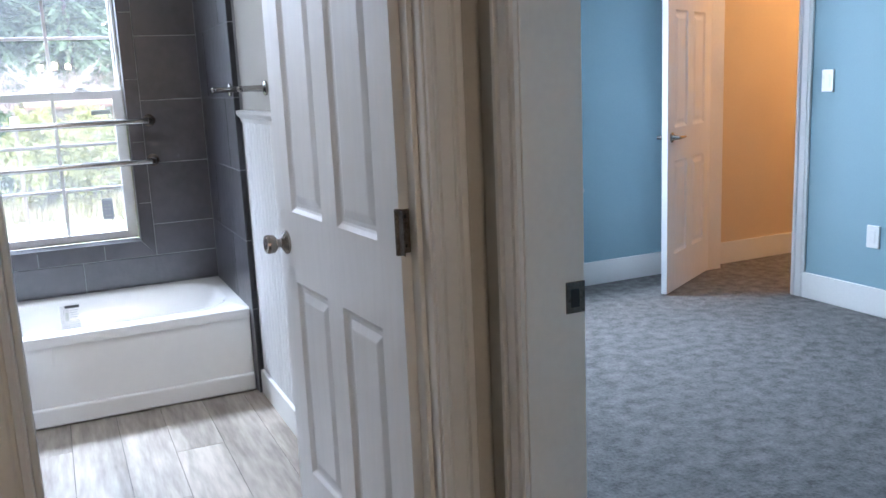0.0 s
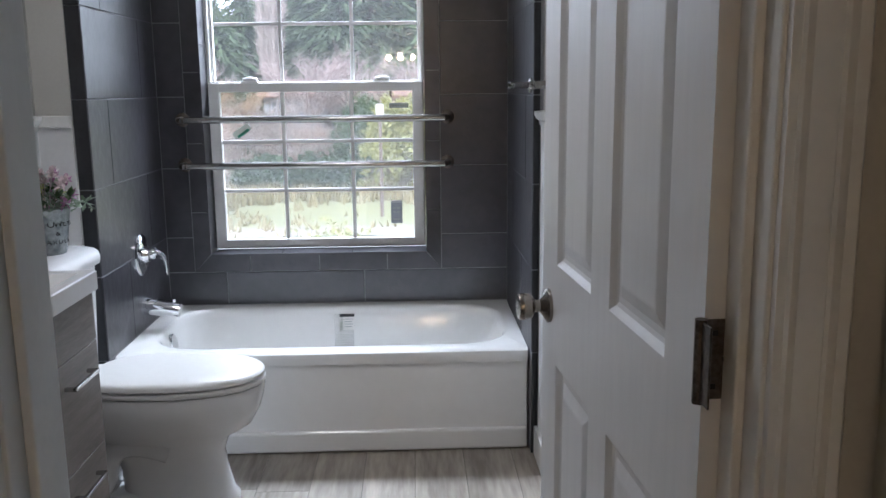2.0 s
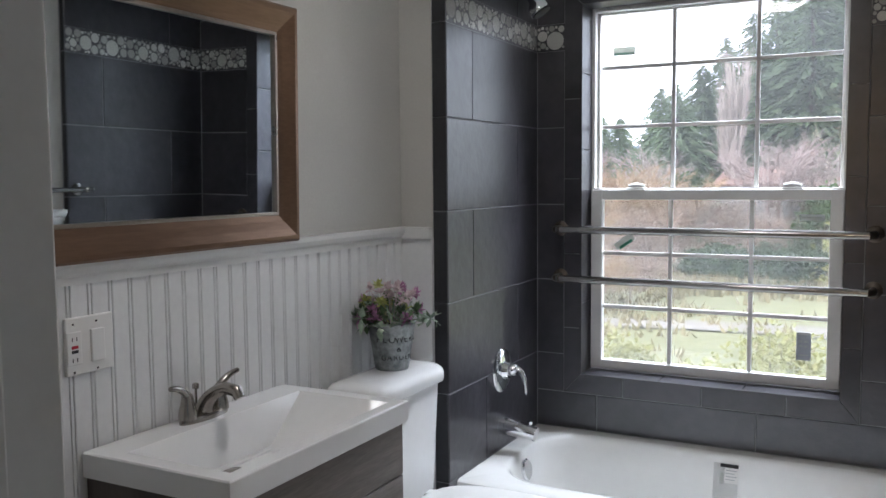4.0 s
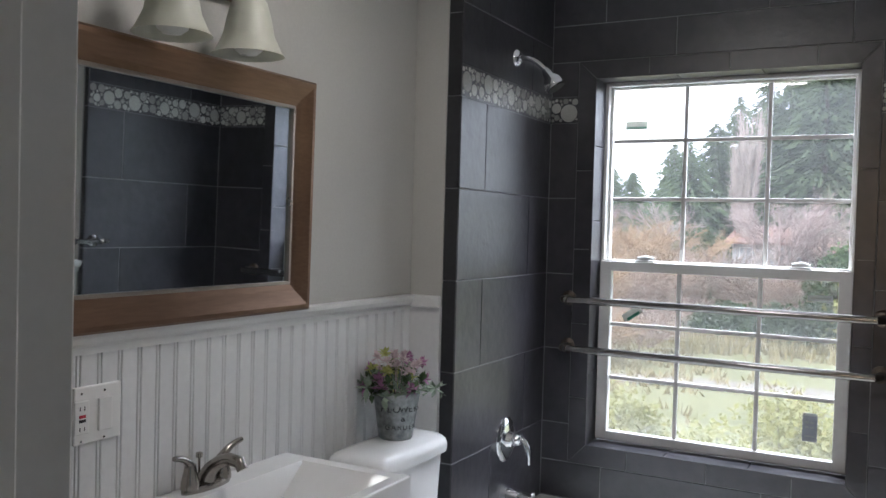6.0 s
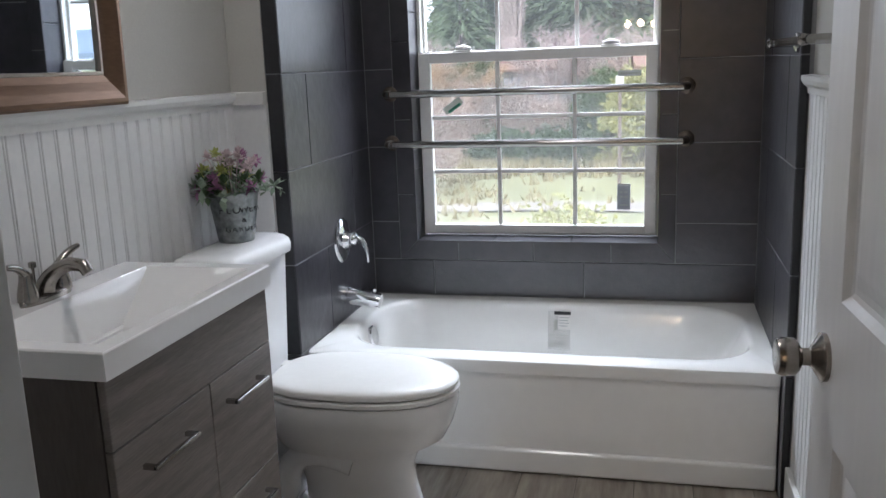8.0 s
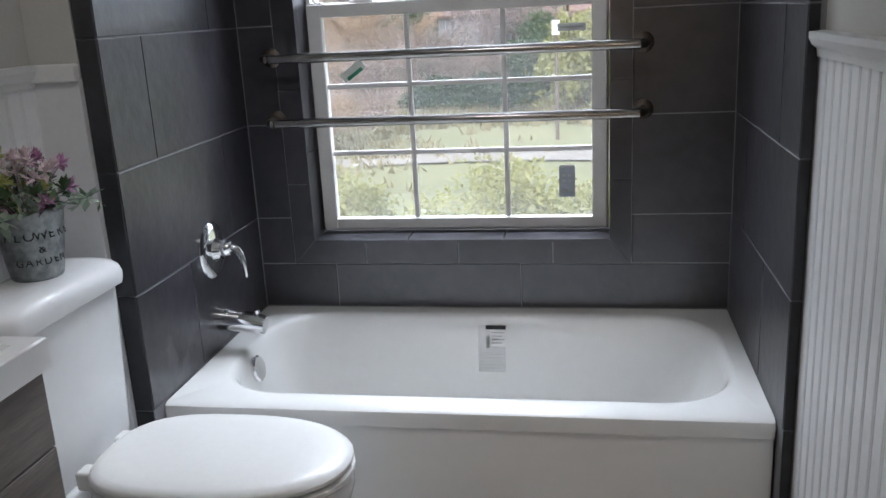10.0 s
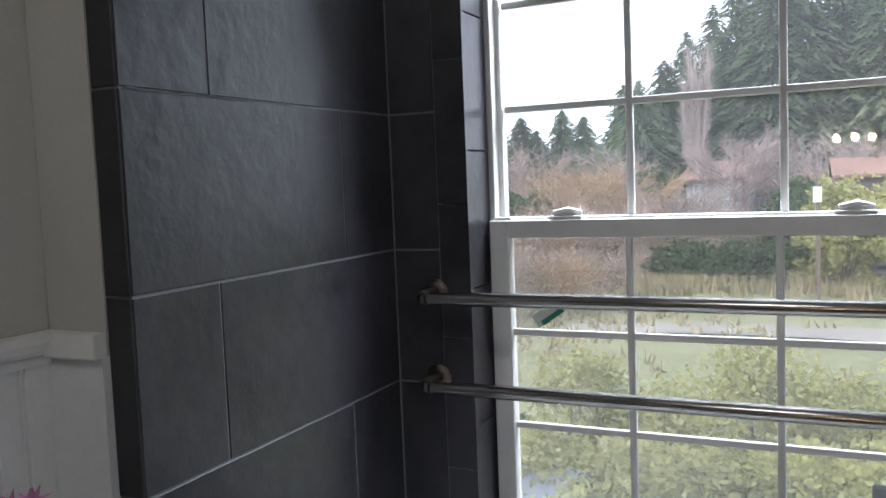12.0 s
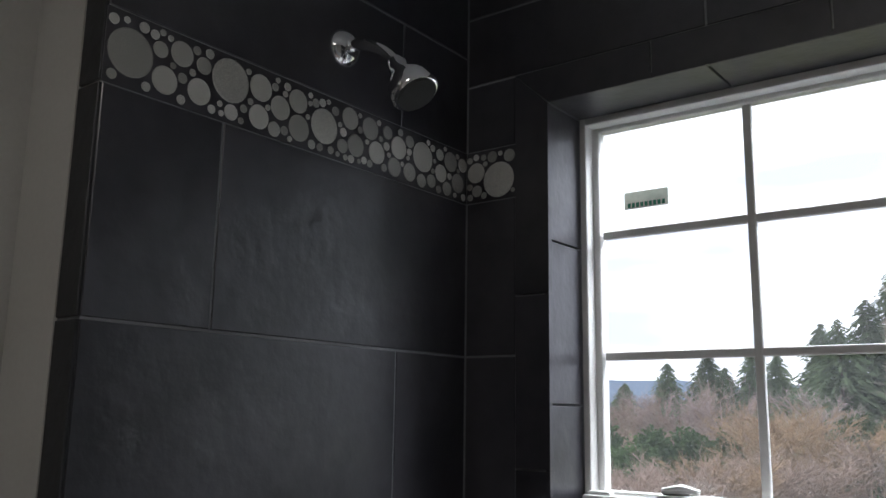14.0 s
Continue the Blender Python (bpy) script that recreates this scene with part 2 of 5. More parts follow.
def glow_material(name, colour, strength):
    m = bpy.data.materials.new(name)
    m.use_nodes = True
    p = m.node_tree.nodes["Principled BSDF"]
    p.inputs["Base Color"].default_value = (*colour, 1)
    p.inputs["Emission Color"].default_value = (*colour, 1)
    p.inputs["Emission Strength"].default_value = strength
    return m


def see_through(m, share):
    """Thin paper: light from behind shows through it."""
    n, l = m.node_tree.nodes, m.node_tree.links
    p, out = n["Principled BSDF"], n["Material Output"]
    t, mix = n.new("ShaderNodeBsdfTranslucent"), n.new("ShaderNodeMixShader")
    l.new(p.inputs["Base Color"].links[0].from_socket, t.inputs["Color"])
    mix.inputs[0].default_value = share
    l.new(p.outputs[0], mix.inputs[1])
    l.new(t.outputs[0], mix.inputs[2])
    l.new(mix.outputs[0], out.inputs["Surface"])


for thin in (PAPER, PAPER_GREY, PAPER_PALE, SHADE, SHRUB, HEDGE, CONIFER):
    see_through(thin, 0.45)
GLASS = glass_material()


def veil_material(name, cover, colour):
    """Thin open weave or clear film: part of the light passes straight through."""
    m = bpy.data.materials.new(name)
    m.use_nodes = True
    n, l = m.node_tree.nodes, m.node_tree.links
    clear, mix = n.new("ShaderNodeBsdfTransparent"), n.new("ShaderNodeMixShader")
    n["Principled BSDF"].inputs["Base Color"].default_value = (*colour, 1)
    n["Principled BSDF"].inputs["Roughness"].default_value = 0.6
    mix.inputs[0].default_value = cover
    l.new(clear.outputs[0], mix.inputs[1])
    l.new(n["Principled BSDF"].outputs[0], mix.inputs[2])
    l.new(mix.outputs[0], n["Material Output"].inputs["Surface"])
    return m


SCREEN = veil_material("insect_screen_mesh", 0.10, (0.62, 0.63, 0.64))
FILM = veil_material("clear_label_film", 0.10, (0.72, 0.73, 0.73))
RING = glow_material("lit_ring_diffuser", (1.0, 0.97, 0.92), 6.0)
LIT = glow_material("lit_bulb", (1.0, 0.70, 0.42), 46.0)
MIRROR = mat("mirror_silver", (0.80, 0.86, 0.89), (0.79, 0.85, 0.88), 0.012, 1, 2, 5, 0.0, rough_var=0.004)

# ---- mesh helpers ----


def thing(name, place, label, category, group="", kind=""):
    ob = new(name)
    ob.location = place
    ob.empty_display_size = 0.1
    return tagged(ob, label, category, group, kind)


def origin_of(ob):
    p = Vector(ob.location)
    while ob.parent:
        ob = ob.parent
        p = p + Vector(ob.location)
    return p


def part(name, bm, material, parent=None, label="", smooth=False):
    """Links a bmesh, drawn in world metres, as one mesh object under a thing or a part."""
    me = bpy.data.meshes.new(name)
    if parent is not None:
        bmesh.ops.translate(bm, verts=bm.verts, vec=-origin_of(parent))
    if smooth:
        for f in bm.faces:
            f.smooth = True
    bm.to_mesh(me)
    bm.free()
    me.materials.append(material)
    if smooth:
        me.set_sharp_from_angle(angle=radians(40))
    ob = new(name, me)
    ob.parent = parent
    if label:
        ob["label"] = label
    return ob


def structure(name, bm, material, label, category, smooth=False):
    return tagged(part(name, bm, material, None, "", smooth), label, category, kind="structure")


def box(bm, x0, x1, y0, y1, z0, z1, bevel=0.0, seg=2):
    r = bmesh.ops.create_cube(bm, size=1)
    vs = r["verts"]
    for v in vs:
        v.co = Vector((x0 if v.co.x < 0 else x1, y0 if v.co.y < 0 else y1, z0 if v.co.z < 0 else z1))
    if bevel:
        es = {e for v in vs for e in v.link_edges}
        bmesh.ops.bevel(bm, geom=list(es), offset=bevel, segments=seg, profile=0.5, affect="EDGES")
    return bm


def boxes(*rows):
    bm = bmesh.new()
    for r in rows:
        box(bm, *r)
    return bm


def rings(bm, loops, cap0=True, cap1=True):
    """Skins a list of closed loops of equal length."""
    rows = [[bm.verts.new(p) for p in lp] for lp in loops]
    n = len(rows[0])
    for a, b in zip(rows, rows[1:]):
        for i in range(n):
            bm.faces.new((a[i], a[(i + 1) % n], b[(i + 1) % n], b[i]))
    if cap0:
        bm.faces.new(rows[0][::-1])
    if cap1:
        bm.faces.new(rows[-1])
    bmesh.ops.recalc_face_normals(bm, faces=bm.faces)
    return bm


def tube(bm, points, radii, n=12):
    """A round bar along points, with one radius or a list of them."""
    pts = [Vector(p) for p in points]
    if not isinstance(radii, (list, tuple)):
        radii = [radii] * len(pts)
    loops, side = [], None
    for i, p in enumerate(pts):
        d = (pts[min(i + 1, len(pts) - 1)] - pts[max(i - 1, 0)]).normalized()
        side = d.orthogonal().normalized() if side is None else (side - d * side.dot(d)).normalized()
        up = d.cross(side)
        loops.append([p + radii[i] * (math.cos(a) * side + math.sin(a) * up) for a in [2 * math.pi * k / n for k in range(n)]])
    return rings(bm, loops)


def arc(p0, p1, p2, n=8):
    """Points on a quadratic bend."""
    p0, p1, p2 = Vector(p0), Vector(p1), Vector(p2)
    return [(1 - t) ** 2 * p0 + 2 * t * (1 - t) * p1 + t * t * p2 for t in [i / n for i in range(n + 1)]]


def lathe(bm, centre, axis, profile, n=24):
    """Profile rows (along, radius) turned about axis at centre."""
    axis = Vector(axis).normalized()
    s = axis.orthogonal().normalized()
    u = axis.cross(s)
    c = Vector(centre)
    return rings(bm, [[c + axis * h + r * (math.cos(a) * s + math.sin(a) * u) for a in [2 * math.pi * k / n for k in range(n)]] for h, r in profile])


def piece(name, mesh, parent, place, scale=(1, 1, 1), rot=(0, 0, 0)):
    ob = new(name, mesh)
    ob.parent = parent
    ob.matrix_basis = Matrix.LocRotScale(Vector(place) - origin_of(parent), Euler(rot), scale)
    return ob


def mesh_of(name, bm, material, smooth=False):
    me = bpy.data.meshes.new(name)
    if smooth:
        for f in bm.faces:
            f.smooth = True
    bm.to_mesh(me)
    bm.free()
    me.materials.append(material)
    return me


def words(name, text, size, place, rot, material, parent, label=""):
    """Flat printed words as a mesh."""
    cu = bpy.data.curves.new(name, "FONT")
    cu.body, cu.size, cu.align_x, cu.align_y, cu.extrude = text, size, "CENTER", "CENTER", 0.0004
    tmp = bpy.data.objects.new(name, cu)
    me = bpy.data.meshes.new_from_object(tmp)
    bpy.data.objects.remove(tmp)
    me.materials.append(material)
    ob = new(name, me)
    ob.parent = parent
    ob.matrix_basis = Matrix.LocRotScale(Vector(place) - origin_of(parent), Euler(rot), None)
    if label:
        ob["label"] = label
    return ob


# ---- plan ----
W = 1.50          # alcove, tile to tile
CEIL = 2.43
XW, XE = -0.165, 1.525      # faces of the side walls
YD, YH = -2.81, -2.945     # door wall, room and hall faces
JL, JR = 0.685, 1.432      # door opening
RIM = 0.385
WX0, WX1, WZ0, WZ1 = 0.190, 1.140, 0.612, 2.082   # window opening
TX0, TX1, TZ0, TZ1 = 0.116, 1.206, 0.533, 2.152   # its tile surround
ROWS = [RIM, 0.689, 0.993, 1.298, 1.604, 1.908]
BAND0, BAND1 = 1.908, 2.012

# ---- walls, floors, ceilings ----
wall_north = structure("wall_north", boxes(
    (-0.30, WX0 - 0.01, 0.0020, 0.20, 0, CEIL), (WX1 + 0.01, 2.62, 0.0020, 0.20, 0, CEIL),
    (WX0 - 0.01, WX1 + 0.01, 0.0020, 0.20, 0, WZ0 - 0.01), (WX0 - 0.01, WX1 + 0.01, 0.0020, 0.20, WZ1 + 0.01, CEIL)),
    GROUT, "grouted backing of the dark tiled window wall", "wall")
wall_alcove = structure("wall_plumbing", boxes((-0.175, -0.0020, -0.795, 0.0015, 0, CEIL)), GROUT, "grouted backing of the tiled shower end wall", "wall")
wall_alcove_east = structure("wall_tub_end", boxes((W + 0.0020, 1.535, -0.795, 0.0015, 0, CEIL)), GROUT, "grouted backing of the tiled tub end wall", "wall")
wall_west = structure("wall_west", boxes((-0.30, -0.175, -3.24, 0.0, 0, CEIL)), PAINT_GREY, "textured light grey painted wall above beadboard", "wall")
wall_jog = structure("wall_jog", boxes((-0.173, -0.053, -0.80, -0.79, 1.2, CEIL)), PAINT_GREY, "narrow grey painted return beside the tiles", "wall")
wall_east = structure("wall_east", boxes((1.535, 1.62, YD, 0.001, 0, CEIL), (1.56, 1.62, -3.095, YD, 0, CEIL)), PAINT_GREY, "light grey painted wall above beadboard", "wall")
wall_east_bed = structure("wall_bedroom_west", boxes((1.62, 1.68, -3.095, 0.05, 0, CEIL), (1.62, 1.68, -7.0, -3.93, 0, CEIL), (1.62, 1.68, -3.93, -3.095, 2.07, CEIL)),
                          PAINT_BLUE, "pale blue painted bedroom wall", "wall")
wall_hall_east = structure("wall_hall_east", boxes((1.555, 1.62, -7.0, -3.93, 0, CEIL), (1.555, 1.62, -3.93, -3.095, 2.07, CEIL), (1.555, 1.56, -3.095, YH - 0.001, 0, CEIL)), PAINT_GREY, "light grey painted hall wall", "wall")
wall_south = structure("wall_south", boxes((-0.175, JL - 0.02, YH, YD, 0, CEIL), (JR + 0.02, 1.56, YH, YD, 0, CEIL), (JL - 0.02, JR + 0.02, YH, YD, 2.065, CEIL)),
                       PAINT_GREY, "grey painted wall with the bathroom doorway", "wall")
wall_hall_west = structure("wall_hall_west", boxes((-0.30, -0.175, -7.0, YH - 0.23, 0, CEIL), (-0.30, 1.68, -7.15, -7.0, 0, CEIL)), PAINT_GREY, "light grey painted hall wall", "wall")
wall_bed_north = structure("wall_bedroom_north", boxes((1.68, 2.62, 0.01, 0.05, 0, 0.01), (3.62, 4.80, 0.05, 0.20, 0, CEIL), (2.62, 3.62, 0.05, 0.20, 0, 0.64),
                           (2.62, 3.62, 0.05, 0.20, 2.05, CEIL)), PAINT_BLUE, "pale blue painted bedroom wall with a window", "wall")
wall_bed_skin = structure("wall_bedroom_skin", boxes((1.68, 2.62, -0.005, 0.008, 0, CEIL)), PAINT_BLUE, "pale blue painted bedroom wall", "wall")
wall_bed_east = structure("wall_bedroom_east", boxes((4.67, 4.80, -4.7, -0.81, 0, CEIL), (4.67, 4.80, -0.04, 0.05, 0, CEIL), (4.67, 4.80, -0.81, -0.04, 2.06, CEIL)),
                          PAINT_BLUE, "pale blue painted bedroom wall with a doorway", "wall")
wall_bed_south = structure("wall_bedroom_south", boxes((1.68, 4.80, -4.85, -4.7, 0, CEIL)), PAINT_BLUE, "pale blue painted bedroom wall", "wall")
wall_closet = structure("wall_passage", boxes((4.80, 6.9, 0.05, 0.20, 0, CEIL), (6.9, 7.0, -1.8, 0.20, 0, CEIL), (4.80, 7.0, -1.9, -1.8, 0, CEIL)), PAINT_TAN, "cream painted passage wall in warm lamplight", "wall")
ceiling = structure("ceiling", boxes((-0.30, 7.0, -7.15, 0.20, CEIL, CEIL + 0.15)), CEILING, "flat white textured ceiling", "ceiling")
floor_sub = structure("floor", boxes((-0.30, 1.62, YD - 0.06, 0.010, -0.12, -0.004)), DARK, "grey oak plank floor of the bathroom", "floor")
floor_bed = structure("floor_carpet", boxes((1.58, 7.0, -4.85, 0.05, -0.12, 0.0), (-0.30, 1.58, -7.15, YD - 0.06, -0.12, 0.0)), CARPET, "mottled grey carpet of bedroom and hall", "carpet")


# ---- trim: baseboards, casings, jambs, wainscot rails ----


def moulding(name, x0, x1, y0, y1, z0, z1, label, category="trim", bevel=0.004):
    return structure(name, box(bmesh.new(), x0, x1, y0, y1, z0, z1, bevel), TRIM, label, category)


moulding("baseboard", XW - 0.004, XW + 0.012, YD, -0.80, 0, 0.11, "white painted baseboard under beadboard", "baseboard")
moulding("baseboard", XE - 0.014, XE + 0.004, YD, -0.80, 0, 0.11, "white painted baseboard under beadboard", "baseboard")
moulding("baseboard", 1.69, 4.66, 0.032, 0.048, 0, 0.15, "tall white painted bedroom baseboard", "baseboard")
moulding("baseboard", 4.652, 4.668, -4.7, -0.90, 0, 0.15, "tall white painted bedroom baseboard", "baseboard")
moulding("baseboard", 4.81, 6.9, 0.032, 0.048, 0, 0.15, "tall white painted passage baseboard", "baseboard")


def chair_rail(x_wall, sign, y0, y1):
    """Stepped cap along the top of the beadboard."""
    bm = bmesh.new()
    prof = [(0, 1.196), (0.012, 1.196), (0.014, 1.212), (0.024, 1.220), (0.030, 1.232), (0.030, 1.244), (0.0, 1.246)]
    rings(bm, [[(x_wall + sign * a, y, z) for a, z in prof] for y in (y0, y1)])
    return structure("chair_rail", bm, TRIM, "white moulded cap rail on beadboard", "trim")


chair_rail(XW - 0.008, 1, YD, -0.80)
chair_rail(XE + 0.008, -1, YD, -0.80)
moulding("chair_rail", XW, -0.052, -0.826, -0.80, 1.206, 1.246, "white cap rail on the wall return")


def casing(name, axis, at, a0, a1, z0, z1, out, label):
    """Profiled door casing standing on a wall: two raised bands along its length."""
    bm = bmesh.new()
    w = a1 - a0
    prof = [(0, 0), (0, .012), (.10, .016), (.14, .010), (.20, .010), (.26, .016), (.60, .018), (.66, .012), (.72, .012), (.78, .020), (.94, .020), (1, .014), (1, 0)]
    loops = []
    for z in (z0, z1):
        loops.append([((a0 + u * w, at + out * d, z) if axis == "x" else (at + out * d, a0 + u * w, z)) for u, d in prof])
    rings(bm, loops)
    return structure(name, bm, TRIM, label, "door casing")


def jamb(name, x0, x1, y0, y1, z1, label):
    return structure(name, box(bmesh.new(), x0, x1, y0, y1, 0, z1, 0.003), TRIM, label, "door jamb")


jamb("door_jamb", JL - 0.02, JL, YH, YD, 2.065, "white painted bathroom door jamb")
jamb("door_jamb", JR, JR + 0.02, YH, YD, 2.065, "white painted bathroom door jamb on the hinge side")
structure("door_jamb", boxes((JL - 0.02, JR + 0.02, YH, YD, 2.045, 2.065)), TRIM, "white painted head of the bathroom doorway", "door jamb")
jamb("door_stop", JL, JL + 0.012, YH + 0.035, YH + 0.075, 2.045, "white painted door stop")
jamb("door_stop", JR - 0.012, JR, YH + 0.035, YH + 0.075, 2.045, "white painted door stop")
casing("door_casing", "x", YH, JL - 0.005, JL - 0.085, 0, 2.12, -1, "white profiled casing of the bathroom doorway")
casing("door_casing", "x", YH, JR + 0.005, JR + 0.080, 0, 2.12, -1, "white profiled casing of the bathroom doorway")
casing("door_casing", "y", 1.555, -3.100, -3.025, 0, 2.14, -1, "white profiled casing of the bedroom doorway")
jamb("door_jamb", 1.552, 1.684, -3.104, -3.078, 2.06, "white painted bedroom jamb with a latch strike")
jamb("door_jamb", 1.552, 1.684, -3.95, -3.93, 2.06, "white painted bedroom door jamb")
casing("door_casing", "y", 4.67, -0.905, -0.815, 0, 2.14, -1, "white casing of the passage doorway")
jamb("door_jamb", 4.66, 4.81, -0.825, -0.805, 2.06, "white painted passage door jamb")

jamb("door_jamb", 4.66, 4.81, -0.06, -0.035, 2.06, "white painted passage door jamb on the hinge side")

strike = thing("strike_plate", (1.655, -3.104, 0.905), "small brushed steel latch strike plate on the jamb", "strike plate")
part("plate", box(bmesh.new(), 1.640, 1.682, -3.107, -3.102, 0.876, 0.938, 0.001), HINGE, strike)
part("latch_hole", box(bmesh.new(), 1.650, 1.668, -3.1085, -3.1065, 0.888, 0.924), DARK, strike)

# ---- window ----
window = thing("window_1", (0.665, 0.12, WZ0), "white vinyl double-hung window with gridded panes", "window", kind="structure")


def frame_of(name, x0, x1, z0, z1, y0, y1, side, top, bottom, parent, material=VINYL, label=""):
    bm = bmesh.new()
    box(bm, x0, x0 + side, y0, y1, z0, z1, 0.003)
    box(bm, x1 - side, x1, y0, y1, z0, z1, 0.003)
    box(bm, x0 + side - 0.002, x1 - side + 0.002, y0 + 0.001, y1 - 0.001, z0, z0 + bottom, 0.003)
    box(bm, x0 + side - 0.002, x1 - side + 0.002, y0 + 0.001, y1 - 0.001, z1 - top, z1, 0.003)
    return part(name, bm, material, parent, label)


frame_of("window_frame", WX0, WX1, WZ0 + 0.004, WZ1, 0.120, 0.20, 0.014, 0.016, 0.014, window)
ZM = 1.335
upper = frame_of("upper_sash", WX0 + 0.012, WX1 - 0.012, ZM - 0.005, WZ1 - 0.010, 0.150, 0.180, 0.014, 0.014, 0.030, window)
lower = frame_of("lower_sash", WX0 + 0.006, WX1 - 0.006, WZ0 + 0.014, ZM + 0.020, 0.098, 0.134, 0.046, 0.040, 0.034, window)
ux0, ux1, uz0, uz1 = WX0 + 0.028, WX1 - 0.028, ZM + 0.025, WZ1 - 0.024
lx0, lx1, lz0, lz1 = WX0 + 0.052, WX1 - 0.052, WZ0 + 0.048, ZM - 0.020


def panes(sash, x0, x1, z0, z1, y, cols, rows):
    nx = len(cols) + 1
    part("glass_pane", boxes((x0 - 0.004, x1 + 0.004, y - 0.002, y + 0.002, z0 - 0.004, z1 + 0.004)), GLASS, sash, "clear window glass").visible_shadow = False
    for c in cols:
        part("muntin", box(bmesh.new(), c - 0.008, c + 0.008, y - 0.007, y + 0.006, z0, z1, 0.003), VINYL, sash)
    for r in rows:
        part("muntin", box(bmesh.new(), x0, x1, y - 0.006, y + 0.005, r - 0.008, r + 0.008, 0.003), VINYL, sash)


panes(upper, ux0, ux1, uz0, uz1, 0.165, (0.510, 0.824), (1.609, 1.846))
panes(lower, lx0, lx1, lz0, lz1, 0.116, (0.515, 0.818), (lz0 + (lz1 - lz0) * 0.335, lz0 + (lz1 - lz0) * 0.668))
for cx in (0.375, 0.955):
    bm = bmesh.new()
    box(bm, cx - 0.038, cx + 0.038, 0.104, 0.132, ZM + 0.020, ZM + 0.028, 0.002)
    tube(bm, [(cx - 0.03, 0.116, ZM + 0.034), (cx + 0.004, 0.118, ZM + 0.038), (cx + 0.034, 0.124, ZM + 0.034)], [0.006, 0.010, 0.005], 8)
    part("sash_lock", bm, VINYL, window, "white cam lock", True)
for cx in (0.225, 1.105):
    part("tilt_latch", box(bmesh.new(), cx - 0.022, cx + 0.022, 0.106, 0.128, ZM + 0.020, ZM + 0.027, 0.003), VINYL, window)

screen = thing("insect_screen", (0.665, 0.19, WZ0), "fine grey insect screen outside the lower sash", "window screen")
frame_of("screen_frame", WX0 + 0.014, WX1 - 0.014, WZ0 + 0.014, ZM + 0.010, 0.186, 0.196, 0.014, 0.014, 0.014, screen)
part("mesh", boxes((WX0 + 0.026, WX1 - 0.026, 0.190, 0.191, WZ0 + 0.026, ZM - 0.002)), SCREEN, screen, "fine grey woven mesh")

tag = thing("window_sticker", (0.31, 0.161, 1.905), "small silvery code sticker on the upper pane", "sticker")
part("label", boxes((0.265, 0.355, 0.1620, 0.1626, 1.893, 1.927)), PAPER, tag)
for k in range(9):
    part("printed_mark", boxes((0.272 + k * 0.0088, 0.278 + k * 0.0088, 0.1614, 0.1619, 1.896, 1.905)), GREEN_INK, tag)
tag2 = thing("window_label", (1.005, 0.113, 0.75), "grey printed warning label on the lower pane", "label")
part("label", boxes((0.983, 1.034, 0.1132, 0.1137, 0.722, 0.822)), PAPER_GREY, tag2)
part("pale_top", boxes((0.986, 1.031, 0.1126, 0.1131, 0.816, 0.826)), PAPER_PALE, tag2)
for k, (a, b) in enumerate(((0.992, 1.004), (1.010, 1.022), (0.992, 1.004), (1.010, 1.022))):
    part("printed_mark", boxes((a, b, 0.1126, 0.1131, 0.770 + 0.018 * (k // 2), 0.778 + 0.018 * (k // 2))), PAPER, tag2)
part("printed_line", boxes((0.992, 1.026, 0.1126, 0.1131, 0.738, 0.744)), PAPER, tag2)
tag3 = thing("window_label", (1.03, 0.113, 1.26), "pale rectangular paper label on the lower pane", "label")
part("label", boxes((0.985, 1.070, 0.1132, 0.1137, 1.240, 1.262)), PAPER_PALE, tag3)
part("printed_line", boxes((0.992, 1.062, 0.1126, 0.1131, 1.248, 1.254)), PAPER, tag3)
tag4 = thing("window_sticker", (0.34, 0.113, 1.13), "green and clear peeling sticker on the lower pane", "sticker")
bm = bmesh.new()
box(bm, -0.042, 0.042, -0.0003, 0.0003, -0.016, 0.016)
bmesh.ops.transform(bm, matrix=pose(0.33, 0.1135, 1.145, 0, -35, 0), verts=bm.verts)
part("label", bm, PAPER, tag4)
bm = bmesh.new()
box(bm, -0.03, 0.03, -0.0003, 0.0003, -0.006, 0.006)
bmesh.ops.transform(bm, matrix=pose(0.337, 0.1128, 1.136, 0, -35, 0), verts=bm.verts)
part("green_stripe", bm, GREEN_INK, tag4)

# bedroom window casing, seen edge-on through the hall
bw = thing("window_2", (3.12, 0.05, 0.64), "white framed bedroom window with a deep sill", "window", kind="structure")
frame_of("window_frame", 2.62, 3.62, 0.64, 2.05, 0.10, 0.17, 0.05, 0.05, 0.05, bw)
part("glass_pane", boxes((2.66, 3.58, 0.13, 0.134, 0.68, 2.01)), GLASS, bw).visible_shadow = False
part("casing", boxes((2.53, 2.62, 0.026, 0.05, 0.64, 2.14), (3.62, 3.71, 0.026, 0.05, 0.64, 2.14), (2.62, 3.62, 0.026, 0.05, 2.05, 2.14)), TRIM, bw)
part("window_sill", box(bmesh.new(), 2.50, 3.75, -0.02, 0.10, 0.61, 0.638, 0.006), TRIM, bw)
part("apron", box(bmesh.new(), 2.53, 3.71, 0.028, 0.05, 0.52, 0.61, 0.003), TRIM, bw)

# ---- bathtub ----


def rounded(x0, x1, y0, y1, r, z, n=10):
    pts = []
    for cx, cy, a0 in ((x1 - r, y1 - r, 0), (x0 + r, y1 - r, 90), (x0 + r, y0 + r, 180), (x1 - r, y0 + r, 270)):
        for i in range(n + 1):
            a = radians(a0 + 90 * i / n)
            pts.append((cx + r * math.cos(a), cy + r * math.sin(a), z))
    return pts


